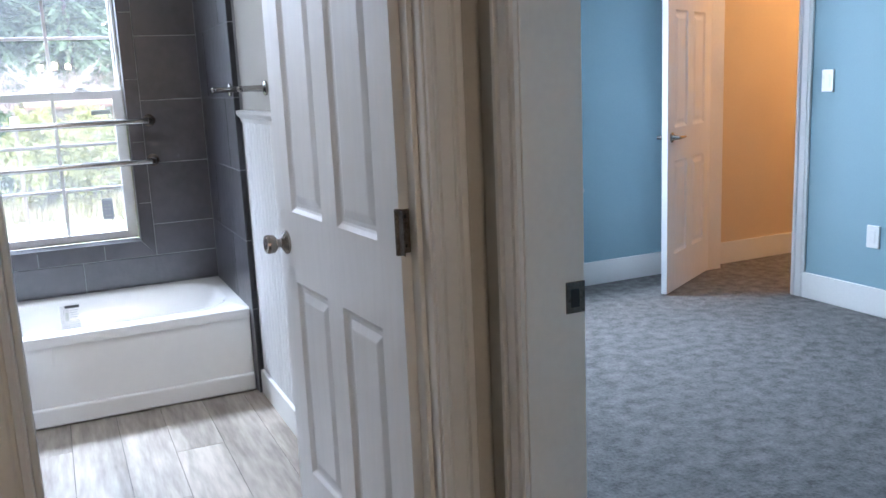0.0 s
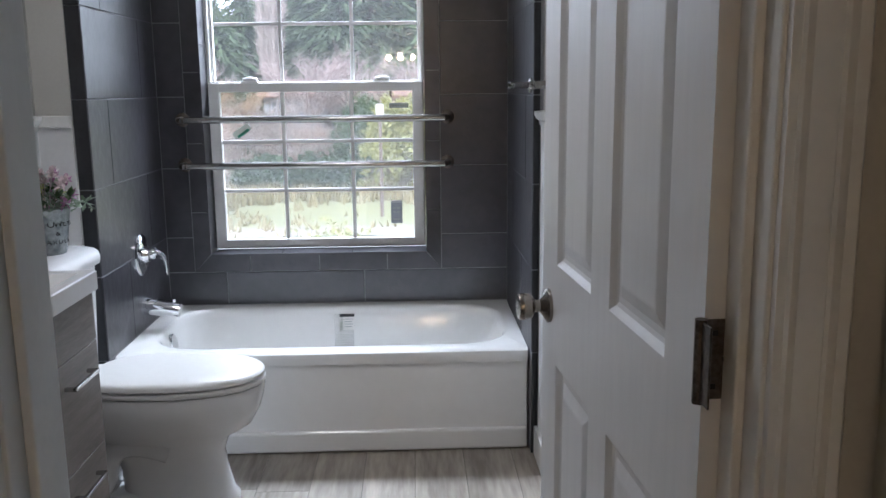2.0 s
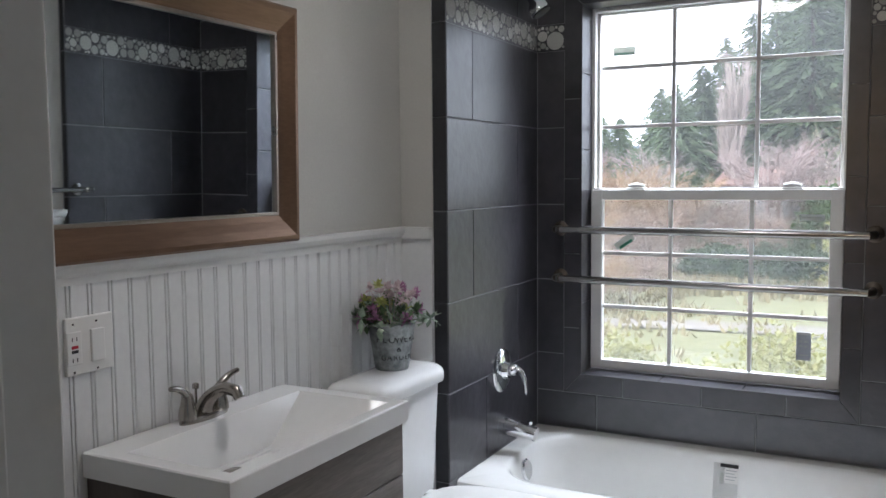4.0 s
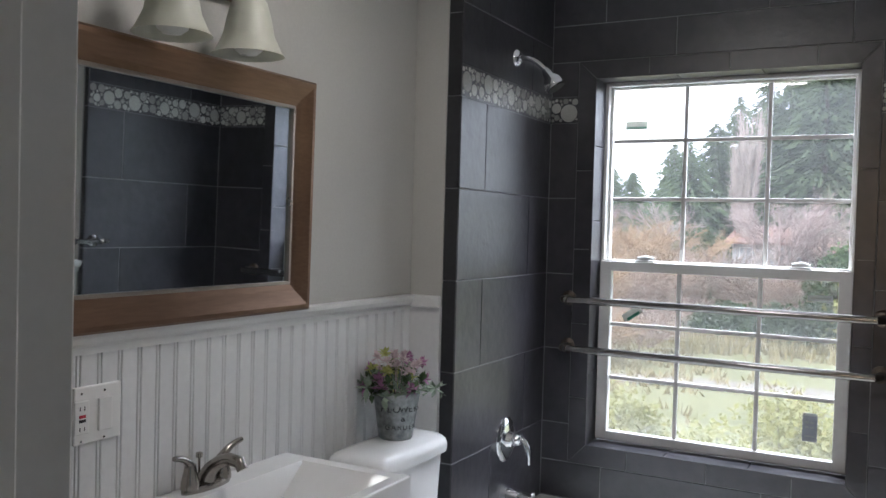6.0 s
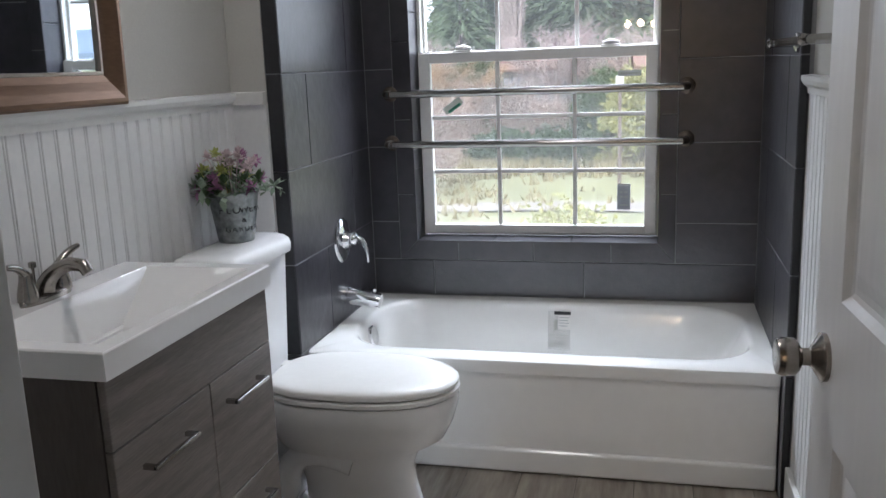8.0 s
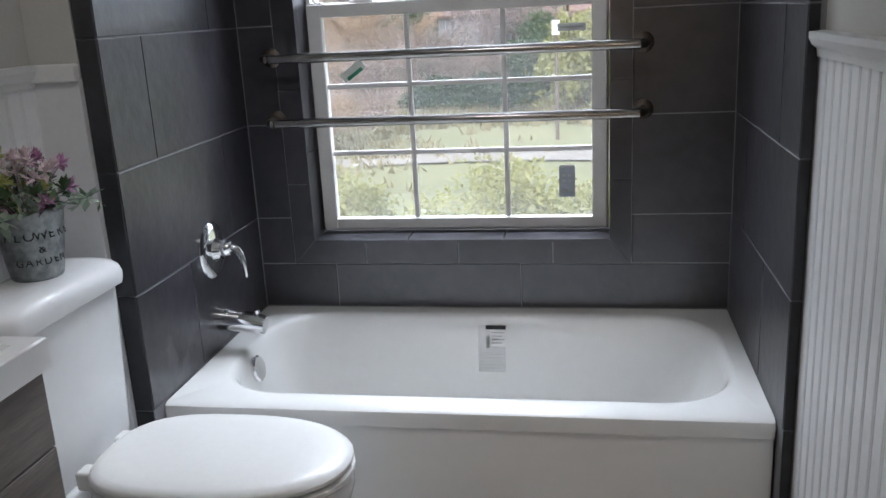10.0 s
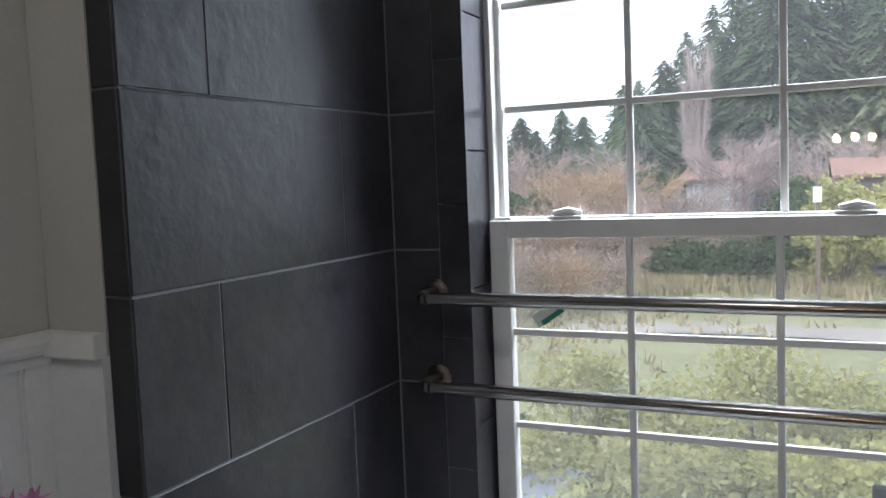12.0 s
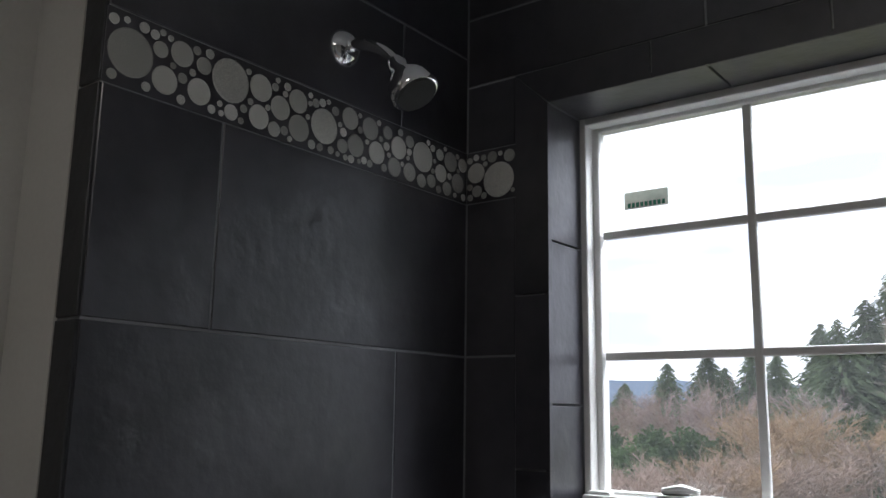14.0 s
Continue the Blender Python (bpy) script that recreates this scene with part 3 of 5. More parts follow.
tub = thing("bathtub", (0.75, -0.38, 0), "glossy white alcove bathtub with apron front", "bathtub")
E = 0.004
bm = bmesh.new()
TW = -0.757
outer = [(W - E, TW), (W - E, -E), (E, -E), (E, TW)]
loops = []
loops.append(rounded(E, W - E, TW + 0.004, -E, 0.006, RIM - 0.045))
loops.append(rounded(E, W - E, TW, -E, 0.006, RIM - 0.02))
loops.append(rounded(E, W - E, TW + 0.003, -E, 0.008, RIM - 0.005))
loops.append(rounded(E, W - E, TW + 0.012, -E, 0.010, RIM))
for inset, dz, r in ((0.0, 0.000, 0.20), (0.008, -0.003, 0.20), (0.018, -0.014, 0.195), (0.026, -0.04, 0.19), (0.045, -0.14, 0.18), (0.065, -0.24, 0.16), (0.095, -0.30, 0.13), (0.16, -0.33, 0.10)):
    k = 1.7 if dz < -0.05 else 1
    loops.append(rounded(0.075 + inset, 1.450 - inset * k, -0.675 + inset, -0.052 - inset, r, RIM + dz))
rings(bm, loops, cap0=False)
basin = part("basin", bm, ENAMEL, tub, smooth=True)
bm = bmesh.new()
box(bm, E, W - E, TW + 0.012, TW + 0.05, 0.07, RIM - 0.03, 0.006)
box(bm, E, W - E, TW - 0.002, TW + 0.048, 0.004, 0.085, 0.010, 3)
part("apron", bm, ENAMEL, tub)
bm = bmesh.new()
lathe(bm, (0.100, -0.385, 0.322), (1, 0, 0.2), [(-0.008, 0.040), (0.012, 0.040), (0.017, 0.035), (0.018, 0.012)], 28)
over = part("overflow_cover", bm, CHROME, tub, "round chrome overflow cover", True)
part("overflow_slot", box(bmesh.new(), 0.113, 0.1185, -0.390, -0.380, 0.290, 0.306), DARK, over)
lab = thing("tub_label", (0.765, -0.10, 0.34), "clear paper maker's label stuck inside the tub", "label")


def stuck(name, u0, u1, d0, d1, lift, material):
    """A flat piece on the sloping back of the basin; d is the depth below the label's top."""
    bm = box(bmesh.new(), u0, u1, -0.0004 - lift, -lift, -d1, -d0)
    bmesh.ops.transform(bm, matrix=pose(0.775, -0.0775, 0.352, -11, 0, 0), verts=bm.verts)
    return part(name, bm, material, lab)


stuck("film", -0.046, 0.040, 0.0, 0.150, 0.0020, FILM)
stuck("black_heading", -0.022, 0.042, 0.0, 0.013, 0.0030, INK)
stuck("paper", -0.006, 0.040, 0.014, 0.070, 0.0026, PLASTIC)
stuck("pictogram", -0.022, -0.010, 0.034, 0.074, 0.0030, PAPER)
for k in range(4):
    stuck("printed_line", -0.002, 0.036 - 0.006 * (k % 2), 0.022 + 0.011 * k, 0.0245 + 0.011 * k, 0.0034, PAPER_GREY)
for k in range(5):
    stuck("printed_line", -0.040, 0.034 - 0.010 * (k % 3), 0.092 + 0.011 * k, 0.0940 + 0.011 * k, 0.0030, PAPER)

# ---- shower fittings ----
valve = thing("shower_valve", (0.0, -0.372, 0.687), "round chrome shower valve with lever handle", "shower valve")
bm = bmesh.new()
lathe(bm, (0.0, -0.372, 0.687), (1, 0, 0), [(0, 0.083), (0.006, 0.083), (0.012, 0.076), (0.014, 0.05), (0.018, 0.034), (0.038, 0.028), (0.040, 0.0)], 40)
part("escutcheon", bm, CHROME, valve, smooth=True)
bm = bmesh.new()
lathe(bm, (0.034, -0.372, 0.692), (1, 0, 0), [(0, 0.024), (0.02, 0.024), (0.03, 0.019), (0.034, 0.006)], 20)
tube(bm, arc((0.050, -0.372, 0.694), (0.102, -0.372, 0.704), (0.100, -0.372, 0.605), 8), [0.013, 0.013, 0.012, 0.011, 0.010, 0.009, 0.008, 0.007, 0.006], 12)
part("lever", bm, CHROME, valve, smooth=True)
spout = thing("tub_spout", (0.0, -0.372, 0.475), "chrome tub spout with diverter knob", "spout")
bm = bmesh.new()
tube(bm, [(0, -0.372, 0.478), (0.012, -0.372, 0.478), (0.06, -0.372, 0.472), (0.11, -0.372, 0.463), (0.142, -0.372, 0.456)], [0.037, 0.036, 0.034, 0.031, 0.027], 22)
part("body", bm, CHROME, spout, smooth=True)
bm = bmesh.new()
lathe(bm, (0.118, -0.372, 0.478), (0, 0, 1), [(0, 0.005), (0.015, 0.005), (0.016, 0.010), (0.026, 0.010), (0.028, 0.004)], 12)
part("diverter_knob", bm, CHROME, spout, smooth=True)
shower = thing("shower_fixture", (0.0, -0.363, 2.108), "chrome shower arm with round spray head", "shower head")
bm = bmesh.new()
lathe(bm, (0, -0.363, 2.108), (1, 0, 0), [(0, 0.034), (0.006, 0.033), (0.016, 0.022), (0.018, 0.010)], 24)
part("flange", bm, CHROME, shower, smooth=True)
bm = bmesh.new()
tube(bm, arc((0.004, -0.363, 2.108), (0.07, -0.363, 2.112), (0.115, -0.358, 2.055), 8), 0.010, 12)
part("arm", bm, CHROME, shower, smooth=True)
bm = bmesh.new()
lathe(bm, (0.112, -0.358, 2.060), (0.55, 0.05, -0.83), [(0, 0.013), (0.015, 0.018), (0.03, 0.020), (0.05, 0.036), (0.075, 0.040), (0.08, 0.037)], 24)
head = part("spray_head", bm, CHROME, shower, smooth=True)
bm = bmesh.new()
lathe(bm, (0.1565, -0.354, 1.9935), (0.55, 0.05, -0.83), [(0, 0.034), (0.003, 0.033), (0.004, 0.0)], 20)
part("spray_face", bm, DARK, head)


def grab_bar(z):
    t = thing("curtain_rod", (0.67, -0.05, z), "brushed stainless bar across the window on round flanges", "bar", "bars across the window")
    bm = bmesh.new()
    tube(bm, [(0.118, -0.098, z), (0.215, -0.098, z)], 0.0125, 16)
    tube(bm, [(0.213, -0.098, z), (1.222, -0.098, z)], 0.0150, 16)
    part("bar", bm, STEEL, t, smooth=True)
    for x, s in ((0.104, 1), (1.236, -1)):
        bm = bmesh.new()
        lathe(bm, (x, -0.001, z), (0, -1, 0), [(0, 0.030), (0.006, 0.030), (0.012, 0.022), (0.014, 0.0145)], 20)
        part("flange", bm, HINGE, t, smooth=True)
        bm = bmesh.new()
        tube(bm, [(x, -0.01, z), (x, -0.06, z)] + arc((x, -0.06, z), (x, -0.098, z), (x + s * 0.03, -0.098, z), 5), 0.0135, 14)
        part("elbow", bm, HINGE, t, smooth=True)
    return t


grab_bar(1.202)
grab_bar(1.009)

rail = thing("towel_bar", (1.46, -0.85, 1.33), "brushed nickel towel bar on two posts", "towel bar")
bm = bmesh.new()
tube(bm, [(1.440, -0.72, 1.33), (1.440, -1.33, 1.33)], 0.0105, 14)
part("bar", bm, STEEL, rail, smooth=True)
for y, xw in ((-0.755, W), (-1.29, XE)):
    bm = bmesh.new()
    lathe(bm, (xw, y, 1.33), (-1, 0, 0), [(0, 0.027), (0.008, 0.027), (0.014, 0.012), (xw - 1.44, 0.011), (xw - 1.425, 0.014), (xw - 1.418, 0.008)], 18)
    part("post", bm, STEEL, rail, smooth=True)

# ---- toilet ----
TY = -1.095
toilet = thing("toilet", (0.15, TY, 0), "white two-piece toilet with closed elongated lid", "toilet")


def egg(x0, x1, half, z, n=36, blunt=0.0):
    """An egg outline in plan, blunt at x0 and round at x1."""
    pts = []
    cx = x0 + (x1 - x0) * 0.46
    for i in range(n):
        a = 2 * math.pi * i / n
        c, s = math.cos(a), math.sin(a)
        rx = (x1 - cx) if c > 0 else (cx - x0)
        e = 0.86 if c > 0 else 0.62
        pts.append((cx + rx * math.copysign(abs(c) ** e, c), TY + half * math.copysign(abs(s) ** (0.92 if c > 0 else 0.75), s), z))
    return pts


bm = bmesh.new()
prof = [(0.13, 0.50, 0.105, 0.0), (0.13, 0.50, 0.105, 0.02), (0.135, 0.485, 0.095, 0.04), (0.13, 0.465, 0.086, 0.12), (0.11, 0.46, 0.086, 0.17), (0.08, 0.475, 0.105, 0.215), (0.06, 0.553, 0.156, 0.26),
        (0.05, 0.581, 0.176, 0.31), (0.05, 0.594, 0.183, 0.35), (0.05, 0.598, 0.184, 0.375), (0.055, 0.595, 0.182, 0.388)]
rings(bm, [egg(a, b, h * 0.965, z * 1.045) for a, b, h, z in prof])
part("bowl", bm, PORCELAIN, toilet, smooth=True)
bm = bmesh.new()
tube(bm, arc((0.30, TY - 0.07, 0.20), (0.12, TY - 0.085, 0.28), (0.10, TY - 0.08, 0.14), 8) + arc((0.10, TY - 0.08, 0.12), (0.06, TY - 0.07, 0.04), (0.0, TY - 0.05, 0.05), 6), 0.038, 14)
box(bm, -0.08, 0.20, TY - 0.10, TY + 0.10, 0.0, 0.06, 0.02, 3)
box(bm, -0.10, 0.12, TY - 0.075, TY + 0.075, 0.05, 0.36, 0.03, 3)
box(bm, -0.125, 0.10, TY - 0.15, TY + 0.15, 0.325, 0.385, 0.02, 3)
part("trapway", bm, PORCELAIN, toilet, smooth=True)
bm = bmesh.new()
rings(bm, [egg(0.055, 0.593, 0.174, 0.407), egg(0.05, 0.600, 0.179, 0.411), egg(0.05, 0.600, 0.179, 0.421), egg(0.056, 0.593, 0.174, 0.426)])
part("seat", bm, PLASTIC, toilet, smooth=True)
bm = bmesh.new()
rings(bm, [egg(0.058, 0.591, 0.173, 0.429), egg(0.052, 0.598, 0.179, 0.433), egg(0.052, 0.598, 0.179, 0.441), egg(0.058, 0.590, 0.173, 0.449), egg(0.075, 0.565, 0.155, 0.4535), egg(0.12, 0.50, 0.12, 0.4555), egg(0.2, 0.4, 0.07, 0.4565)])
part("lid", bm, PLASTIC, toilet, smooth=True)
for dy in (-0.075, 0.075):
    part("lid_hinge", box(bmesh.new(), 0.035, 0.085, TY + dy - 0.022, TY + dy + 0.022, 0.400, 0.442, 0.007, 3), PLASTIC, toilet)
bm = bmesh.new()
rings(bm, [rounded(-0.140 + i, 0.026 - i, TY - 0.200 + i, TY + 0.200 - i, 0.035, z, 5) for i, z in ((0.03, 0.383), (0.018, 0.39), (0.012, 0.42), (0.0, 0.754), (0.0, 0.766))])
part("tank", bm, PORCELAIN, toilet, smooth=True)
bm = bmesh.new()
rings(bm, [rounded(-0.150 + i, 0.044 - i, TY - 0.212 + i, TY + 0.212 - i, 0.04, z, 6) for i, z in ((0.012, 0.760), (0.002, 0.766), (0.0, 0.776), (0.0, 0.792), (0.004, 0.806), (0.013, 0.816), (0.028, 0.822), (0.048, 0.825))])
part("tank_lid", bm, PORCELAIN, toilet, smooth=True)

# ---- vanity ----
VX, VY0, VY1, VZ = 0.230, -2.112, -1.458, 0.852
vanity = thing("vanity_cabinet", (0.02, -1.74, 0), "grey wood-grain vanity cabinet with steel pulls", "cabinet")
VB = VX - 0.012
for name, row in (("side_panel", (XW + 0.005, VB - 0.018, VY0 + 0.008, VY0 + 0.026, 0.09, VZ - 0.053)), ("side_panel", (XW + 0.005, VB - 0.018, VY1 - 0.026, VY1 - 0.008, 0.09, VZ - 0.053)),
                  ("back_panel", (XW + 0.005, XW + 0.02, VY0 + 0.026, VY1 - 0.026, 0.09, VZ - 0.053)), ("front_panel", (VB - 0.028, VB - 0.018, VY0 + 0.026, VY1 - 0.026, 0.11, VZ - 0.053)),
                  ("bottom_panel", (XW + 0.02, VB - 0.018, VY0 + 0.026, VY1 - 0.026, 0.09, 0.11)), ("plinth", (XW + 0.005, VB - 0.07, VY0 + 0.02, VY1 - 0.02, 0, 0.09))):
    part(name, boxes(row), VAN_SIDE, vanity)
SEAM = -1.762
fz = VZ - 0.054


def front(name, y0, y1, z0, z1, handle_at=None):
    d = part(name, box(bmesh.new(), VB - 0.016, VB, y0, y1, z0, z1, 0.0015, 1), VAN_WOOD, vanity)
    if handle_at:
        cy, z = handle_at
        bm = bmesh.new()
        for y in (cy - 0.074, cy + 0.074):
            box(bm, VB, VB + 0.028, y - 0.005, y + 0.005, z - 0.005, z + 0.005, 0.001, 1)
        box(bm, VB + 0.022, VB + 0.032, cy - 0.079, cy + 0.079, z - 0.005, z + 0.005, 0.0015, 1)
        part("handle", bm, STEEL, d, "square brushed steel pull")


front("false_front", VY0 + 0.010, VY1 - 0.010, 0.665, fz)
front("door", VY0 + 0.010, SEAM - 0.0015, 0.10, 0.662, (-1.945, 0.600))
front("drawer", SEAM + 0.0015, VY1 - 0.010, 0.376, 0.662, (-1.625, 0.600))
front("drawer", SEAM + 0.0015, VY1 - 0.010, 0.10, 0.373, (-1.625, 0.311))

sink = thing("sink_top", (0.02, -1.74, VZ - 0.05), "glossy white moulded sink top with sloped rectangular basin", "sink")
bm = bmesh.new()
bx0, bx1, by0, by1 = -0.078, VX - 0.034, VY0 + 0.040, VY1 - 0.040


def quad_loop(x0, x1, y0, y1, z, zs=None):
    zs = zs or (z, z, z, z)
    return [(x0, y0, zs[0]), (x1, y0, zs[1]), (x1, y1, zs[2]), (x0, y1, zs[3])]


rings(bm, [quad_loop(XW + 0.004, VX, VY0, VY1, VZ - 0.052), quad_loop(XW + 0.004, VX, VY0, VY1, VZ - 0.003), quad_loop(XW + 0.004, VX - 0.003, VY0 + 0.003, VY1 - 0.003, VZ),
           quad_loop(bx0, bx1, by0, by1, VZ), quad_loop(bx0 + 0.004, bx1 - 0.004, by0 + 0.004, by1 - 0.004, VZ - 0.004),
           quad_loop(bx0 + 0.016, bx1 - 0.030, by0 + 0.10, by1 - 0.15, VZ - 0.115)], cap0=False)
bmesh.ops.bevel(bm, geom=[e for e in bm.edges if e.calc_length() > 0.02 and len(e.link_faces) == 2 and e.calc_face_angle(0) > 0.3 and max(v.co.z for v in e.verts) < VZ - 0.1], offset=0.012, segments=3, affect="EDGES")
part("top", bm, PORCELAIN, sink, smooth=True)
bm = bmesh.new()
lathe(bm, (-0.022, -1.815, VZ - 0.1145), (0, 0, 1), [(0, 0.030), (0.003, 0.030), (0.0045, 0.024), (0.003, 0.019), (0.008, 0.018), (0.010, 0.012)], 28)
part("drain", bm, NICKEL, sink, "brushed nickel drain ring", True)

FX, FY = -0.120, -1.805
faucet = thing("faucet", (FX, FY, VZ), "brushed nickel two-lever basin faucet", "faucet")
bm = bmesh.new()
rings(bm, [[(FX + 0.024 * s * math.cos(a), FY + 0.076 * s * math.sin(a), VZ + h) for a in [2 * math.pi * k / 28 for k in range(28)]] for s, h in ((1, 0), (1, 0.008), (0.93, 0.014), (0.7, 0.017))])
part("base_plate", bm, NICKEL, faucet, smooth=True)
bm = bmesh.new()
tube(bm, [(FX, FY, VZ + 0.01)] + arc((FX, FY, VZ + 0.022), (FX + 0.015, FY, VZ + 0.062), (FX + 0.070, FY, VZ + 0.077), 7) + [(FX + 0.100, FY, VZ + 0.074), (FX + 0.110, FY, VZ + 0.058)], [0.022, 0.021, 0.0195, 0.018, 0.017, 0.016, 0.0155, 0.015, 0.0145, 0.0145, 0.013], 16)
part("spout", bm, NICKEL, faucet, smooth=True)
for s in (-1, 1):
    y = FY + s * 0.052
    bm = bmesh.new()
    lathe(bm, (FX, y, VZ + 0.01), (0, 0, 1), [(0, 0.022), (0.015, 0.021), (0.04, 0.015), (0.055, 0.013), (0.060, 0.006)], 18)
    tube(bm, arc((FX, y, VZ + 0.062), (FX + 0.005, y + s * 0.02, VZ + 0.088), (FX + 0.008, y + s * 0.058, VZ + 0.092), 6), [0.011, 0.010, 0.009, 0.008, 0.0075, 0.007, 0.006], 10)
    part("lever", bm, NICKEL, faucet, smooth=True)
bm = bmesh.new()
lathe(bm, (FX - 0.024, FY, VZ + 0.01), (0, 0, 1), [(0, 0.003), (0.055, 0.003), (0.057, 0.008), (0.068, 0.008), (0.07, 0.003)], 10)
part("lift_rod", bm, NICKEL, faucet, smooth=True)

# ---- mirror ----
MY0, MY1, MZ0, MZ1 = -2.32, -1.405, 1.240, 1.858
mirror = thing("wall_mirror", (XW, (MY0 + MY1) / 2, MZ0), "wall mirror in a wide bronze wood frame", "mirror")
FW = 0.075


def mirror_frame():
    """Four mitred lengths of a scooped profile: (inward, off the wall)."""
    prof = [(0, 0.0), (0, 0.030), (0.006, 0.036), (0.016, 0.036), (0.035, 0.030), (0.055, 0.022), (FW, 0.018), (FW, 0.0)]
    for corner in range(4):
        bm = bmesh.new()
        ends = []
        for e in (corner, (corner + 1) % 4):
            lp = []
            for i, o in prof:
                y = MY0 + i if e in (0, 3) else MY1 - i
                z = MZ0 + i if e in (0, 1) else MZ1 - i
                lp.append((XW - 0.004 + o, y, z))
            ends.append(lp)
        rings(bm, ends)
        part("frame_side", bm, BRONZE, mirror)


mirror_frame()
frame_bm = bmesh.new()
for a in ((MY0 + FW - 0.002, MY1 - FW + 0.002, MZ0 + FW - 0.004, MZ0 + FW + 0.005), (MY0 + FW - 0.002, MY1 - FW + 0.002, MZ1 - FW - 0.005, MZ1 - FW + 0.004),
          (MY0 + FW - 0.004, MY0 + FW + 0.005, MZ0 + FW, MZ1 - FW), (MY1 - FW - 0.005, MY1 - FW + 0.004, MZ0 + FW, MZ1 - FW)):
    box(frame_bm, XW + 0.004, XW + 0.0165, *a, 0.002)
part("inner_lip", frame_bm, BRONZE_LIP, mirror, "thin pewter inner lip")
part("glass", boxes((XW + 0.002, XW + 0.008, MY0 + FW - 0.003, MY1 - FW + 0.003, MZ0 + FW - 0.003, MZ1 - FW + 0.003)), MIRROR, mirror, "silvered mirror glass")

mirror.rotation_euler = (0, radians(0.75), 0)   # leans forward a little on its wire

# ---- vanity light ----
LZ = 1.990
vl = thing("vanity_light", (XW, -1.90, LZ), "bronze vanity light with frosted bell glass shades", "wall lamp")
part("back_plate", box(bmesh.new(), XW - 0.011, XW + 0.02, -2.22, -1.67, LZ + 0.02, LZ + 0.10, 0.008), BRONZE, vl)
for sy in (-2.018, -1.787):
    bm = bmesh.new()
    tube(bm, arc((XW + 0.015, sy, LZ + 0.06), (XW + 0.12, sy, LZ + 0.07), (XW + 0.13, sy, LZ + 0.02), 8), 0.009, 10)
    lathe(bm, (XW + 0.13, sy, LZ - 0.005), (0, 0, 1), [(0, 0.026), (0.022, 0.026), (0.028, 0.015)], 18)
    arm = part("arm", bm, BRONZE, vl, smooth=True)
    bm = bmesh.new()
    prof = [(-0.135, 0.082), (-0.125, 0.074), (-0.09, 0.058), (-0.05, 0.050), (-0.015, 0.040), (0.0, 0.028), (-0.002, 0.024), (-0.018, 0.036), (-0.052, 0.046), (-0.092, 0.054), (-0.126, 0.070), (-0.1345, 0.079)]
    lathe(bm, (XW + 0.13, sy, LZ), (0, 0, 1), prof + [prof[0]], 28)
    bm.faces.ensure_lookup_table()
    bmesh.ops.delete(bm, geom=[f for f in bm.faces if len(f.verts) > 4], context="FACES")
    part("shade", bm, SHADE, vl, "frosted bell-shaped glass", True)
    bm = bmesh.new()
    lathe(bm, (XW + 0.13, sy, LZ - 0.135), (0, 0, 1), [(0, 0.0), (0.002, 0.020), (0.012, 0.032), (0.04, 0.034), (0.08, 0.020), (0.11, 0.014)], 18)
    part("bulb", bm, BULB, vl, "unlit white bulb", True)

# ---- switch plate ----
plate = thing("outlet_plate", (XW, -2.095, 1.07), "white double plate with outlet and rocker switch", "outlet")
part("cover", box(bmesh.new(), XW - 0.004, XW + 0.008, -2.142, -2.025, 1.013, 1.131, 0.003), PLASTIC, plate)
gf = part("outlet_face", box(bmesh.new(), XW + 0.006, XW + 0.012, -2.143, -2.108, 1.035, 1.103, 0.002), PLASTIC, plate)
part("button", boxes((XW + 0.011, XW + 0.0135, -2.133, -2.118, 1.069, 1.075)), RED, gf, "red test button")
part("button", boxes((XW + 0.011, XW + 0.0135, -2.133, -2.118, 1.060, 1.066)), DARK, gf, "black reset button")
for z in (1.046, 1.088):
    part("slot", boxes((XW + 0.0115, XW + 0.0125, -2.132, -2.130, z - 0.004, z + 0.004), (XW + 0.0115, XW + 0.0125, -2.121, -2.119, z - 0.004, z + 0.004)), DARK, gf)
bm = bmesh.new()
box(bm, XW + 0.006, XW + 0.014, -2.085, -2.052, 1.035, 1.103, 0.002)
part("rocker", bm, PLASTIC, plate)
for y in (-2.1255, -2.0685):
    for z in (1.020, 1.118):
        part("screw", boxes((XW + 0.0075, XW + 0.009, y - 0.002, y + 0.002, z - 0.002, z + 0.002)), STEEL, plate)

# ---- potted flowers ----
PX, PY, PZ = -0.062, -1.055, 0.825
pot = thing("flower_pot", (PX, PY, PZ), "galvanised tin pot of artificial pink and white flowers", "flower pot")
bm = bmesh.new()
lathe(bm, (PX, PY, PZ), (0, 0, 1), [(0, 0.050), (0.003, 0.052), (0.138, 0.072), (0.141, 0.075), (0.147, 0.075), (0.148, 0.071), (0.13, 0.069)], 36)
tin = part("tin", bm, GALV, pot, smooth=True)
bm = bmesh.new()
lathe(bm, (PX, PY, PZ + 0.12), (0, 0, 1), [(0, 0.067), (0.014, 0.062), (0.020, 0.03)], 18)
part("filling", bm, SOIL, pot, smooth=True)
yaw = math.atan2(-1, 0.36)


def letters(text, size, z, centre):
    """Each character stands on the cone of the tin."""
    n = len(text)
    for i, ch in enumerate(text):
        if ch == " ":
            continue
        r = 0.052 + (0.072 - 0.052) * (z / 0.138) + 0.0008
        a = centre + (i - (n - 1) / 2) * size * 0.80 / r
        p = (PX + r * math.cos(a), PY + r * math.sin(a), PZ + z)
        words("letter", ch, size, p, (radians(80), 0, a + math.pi / 2), INK, tin)


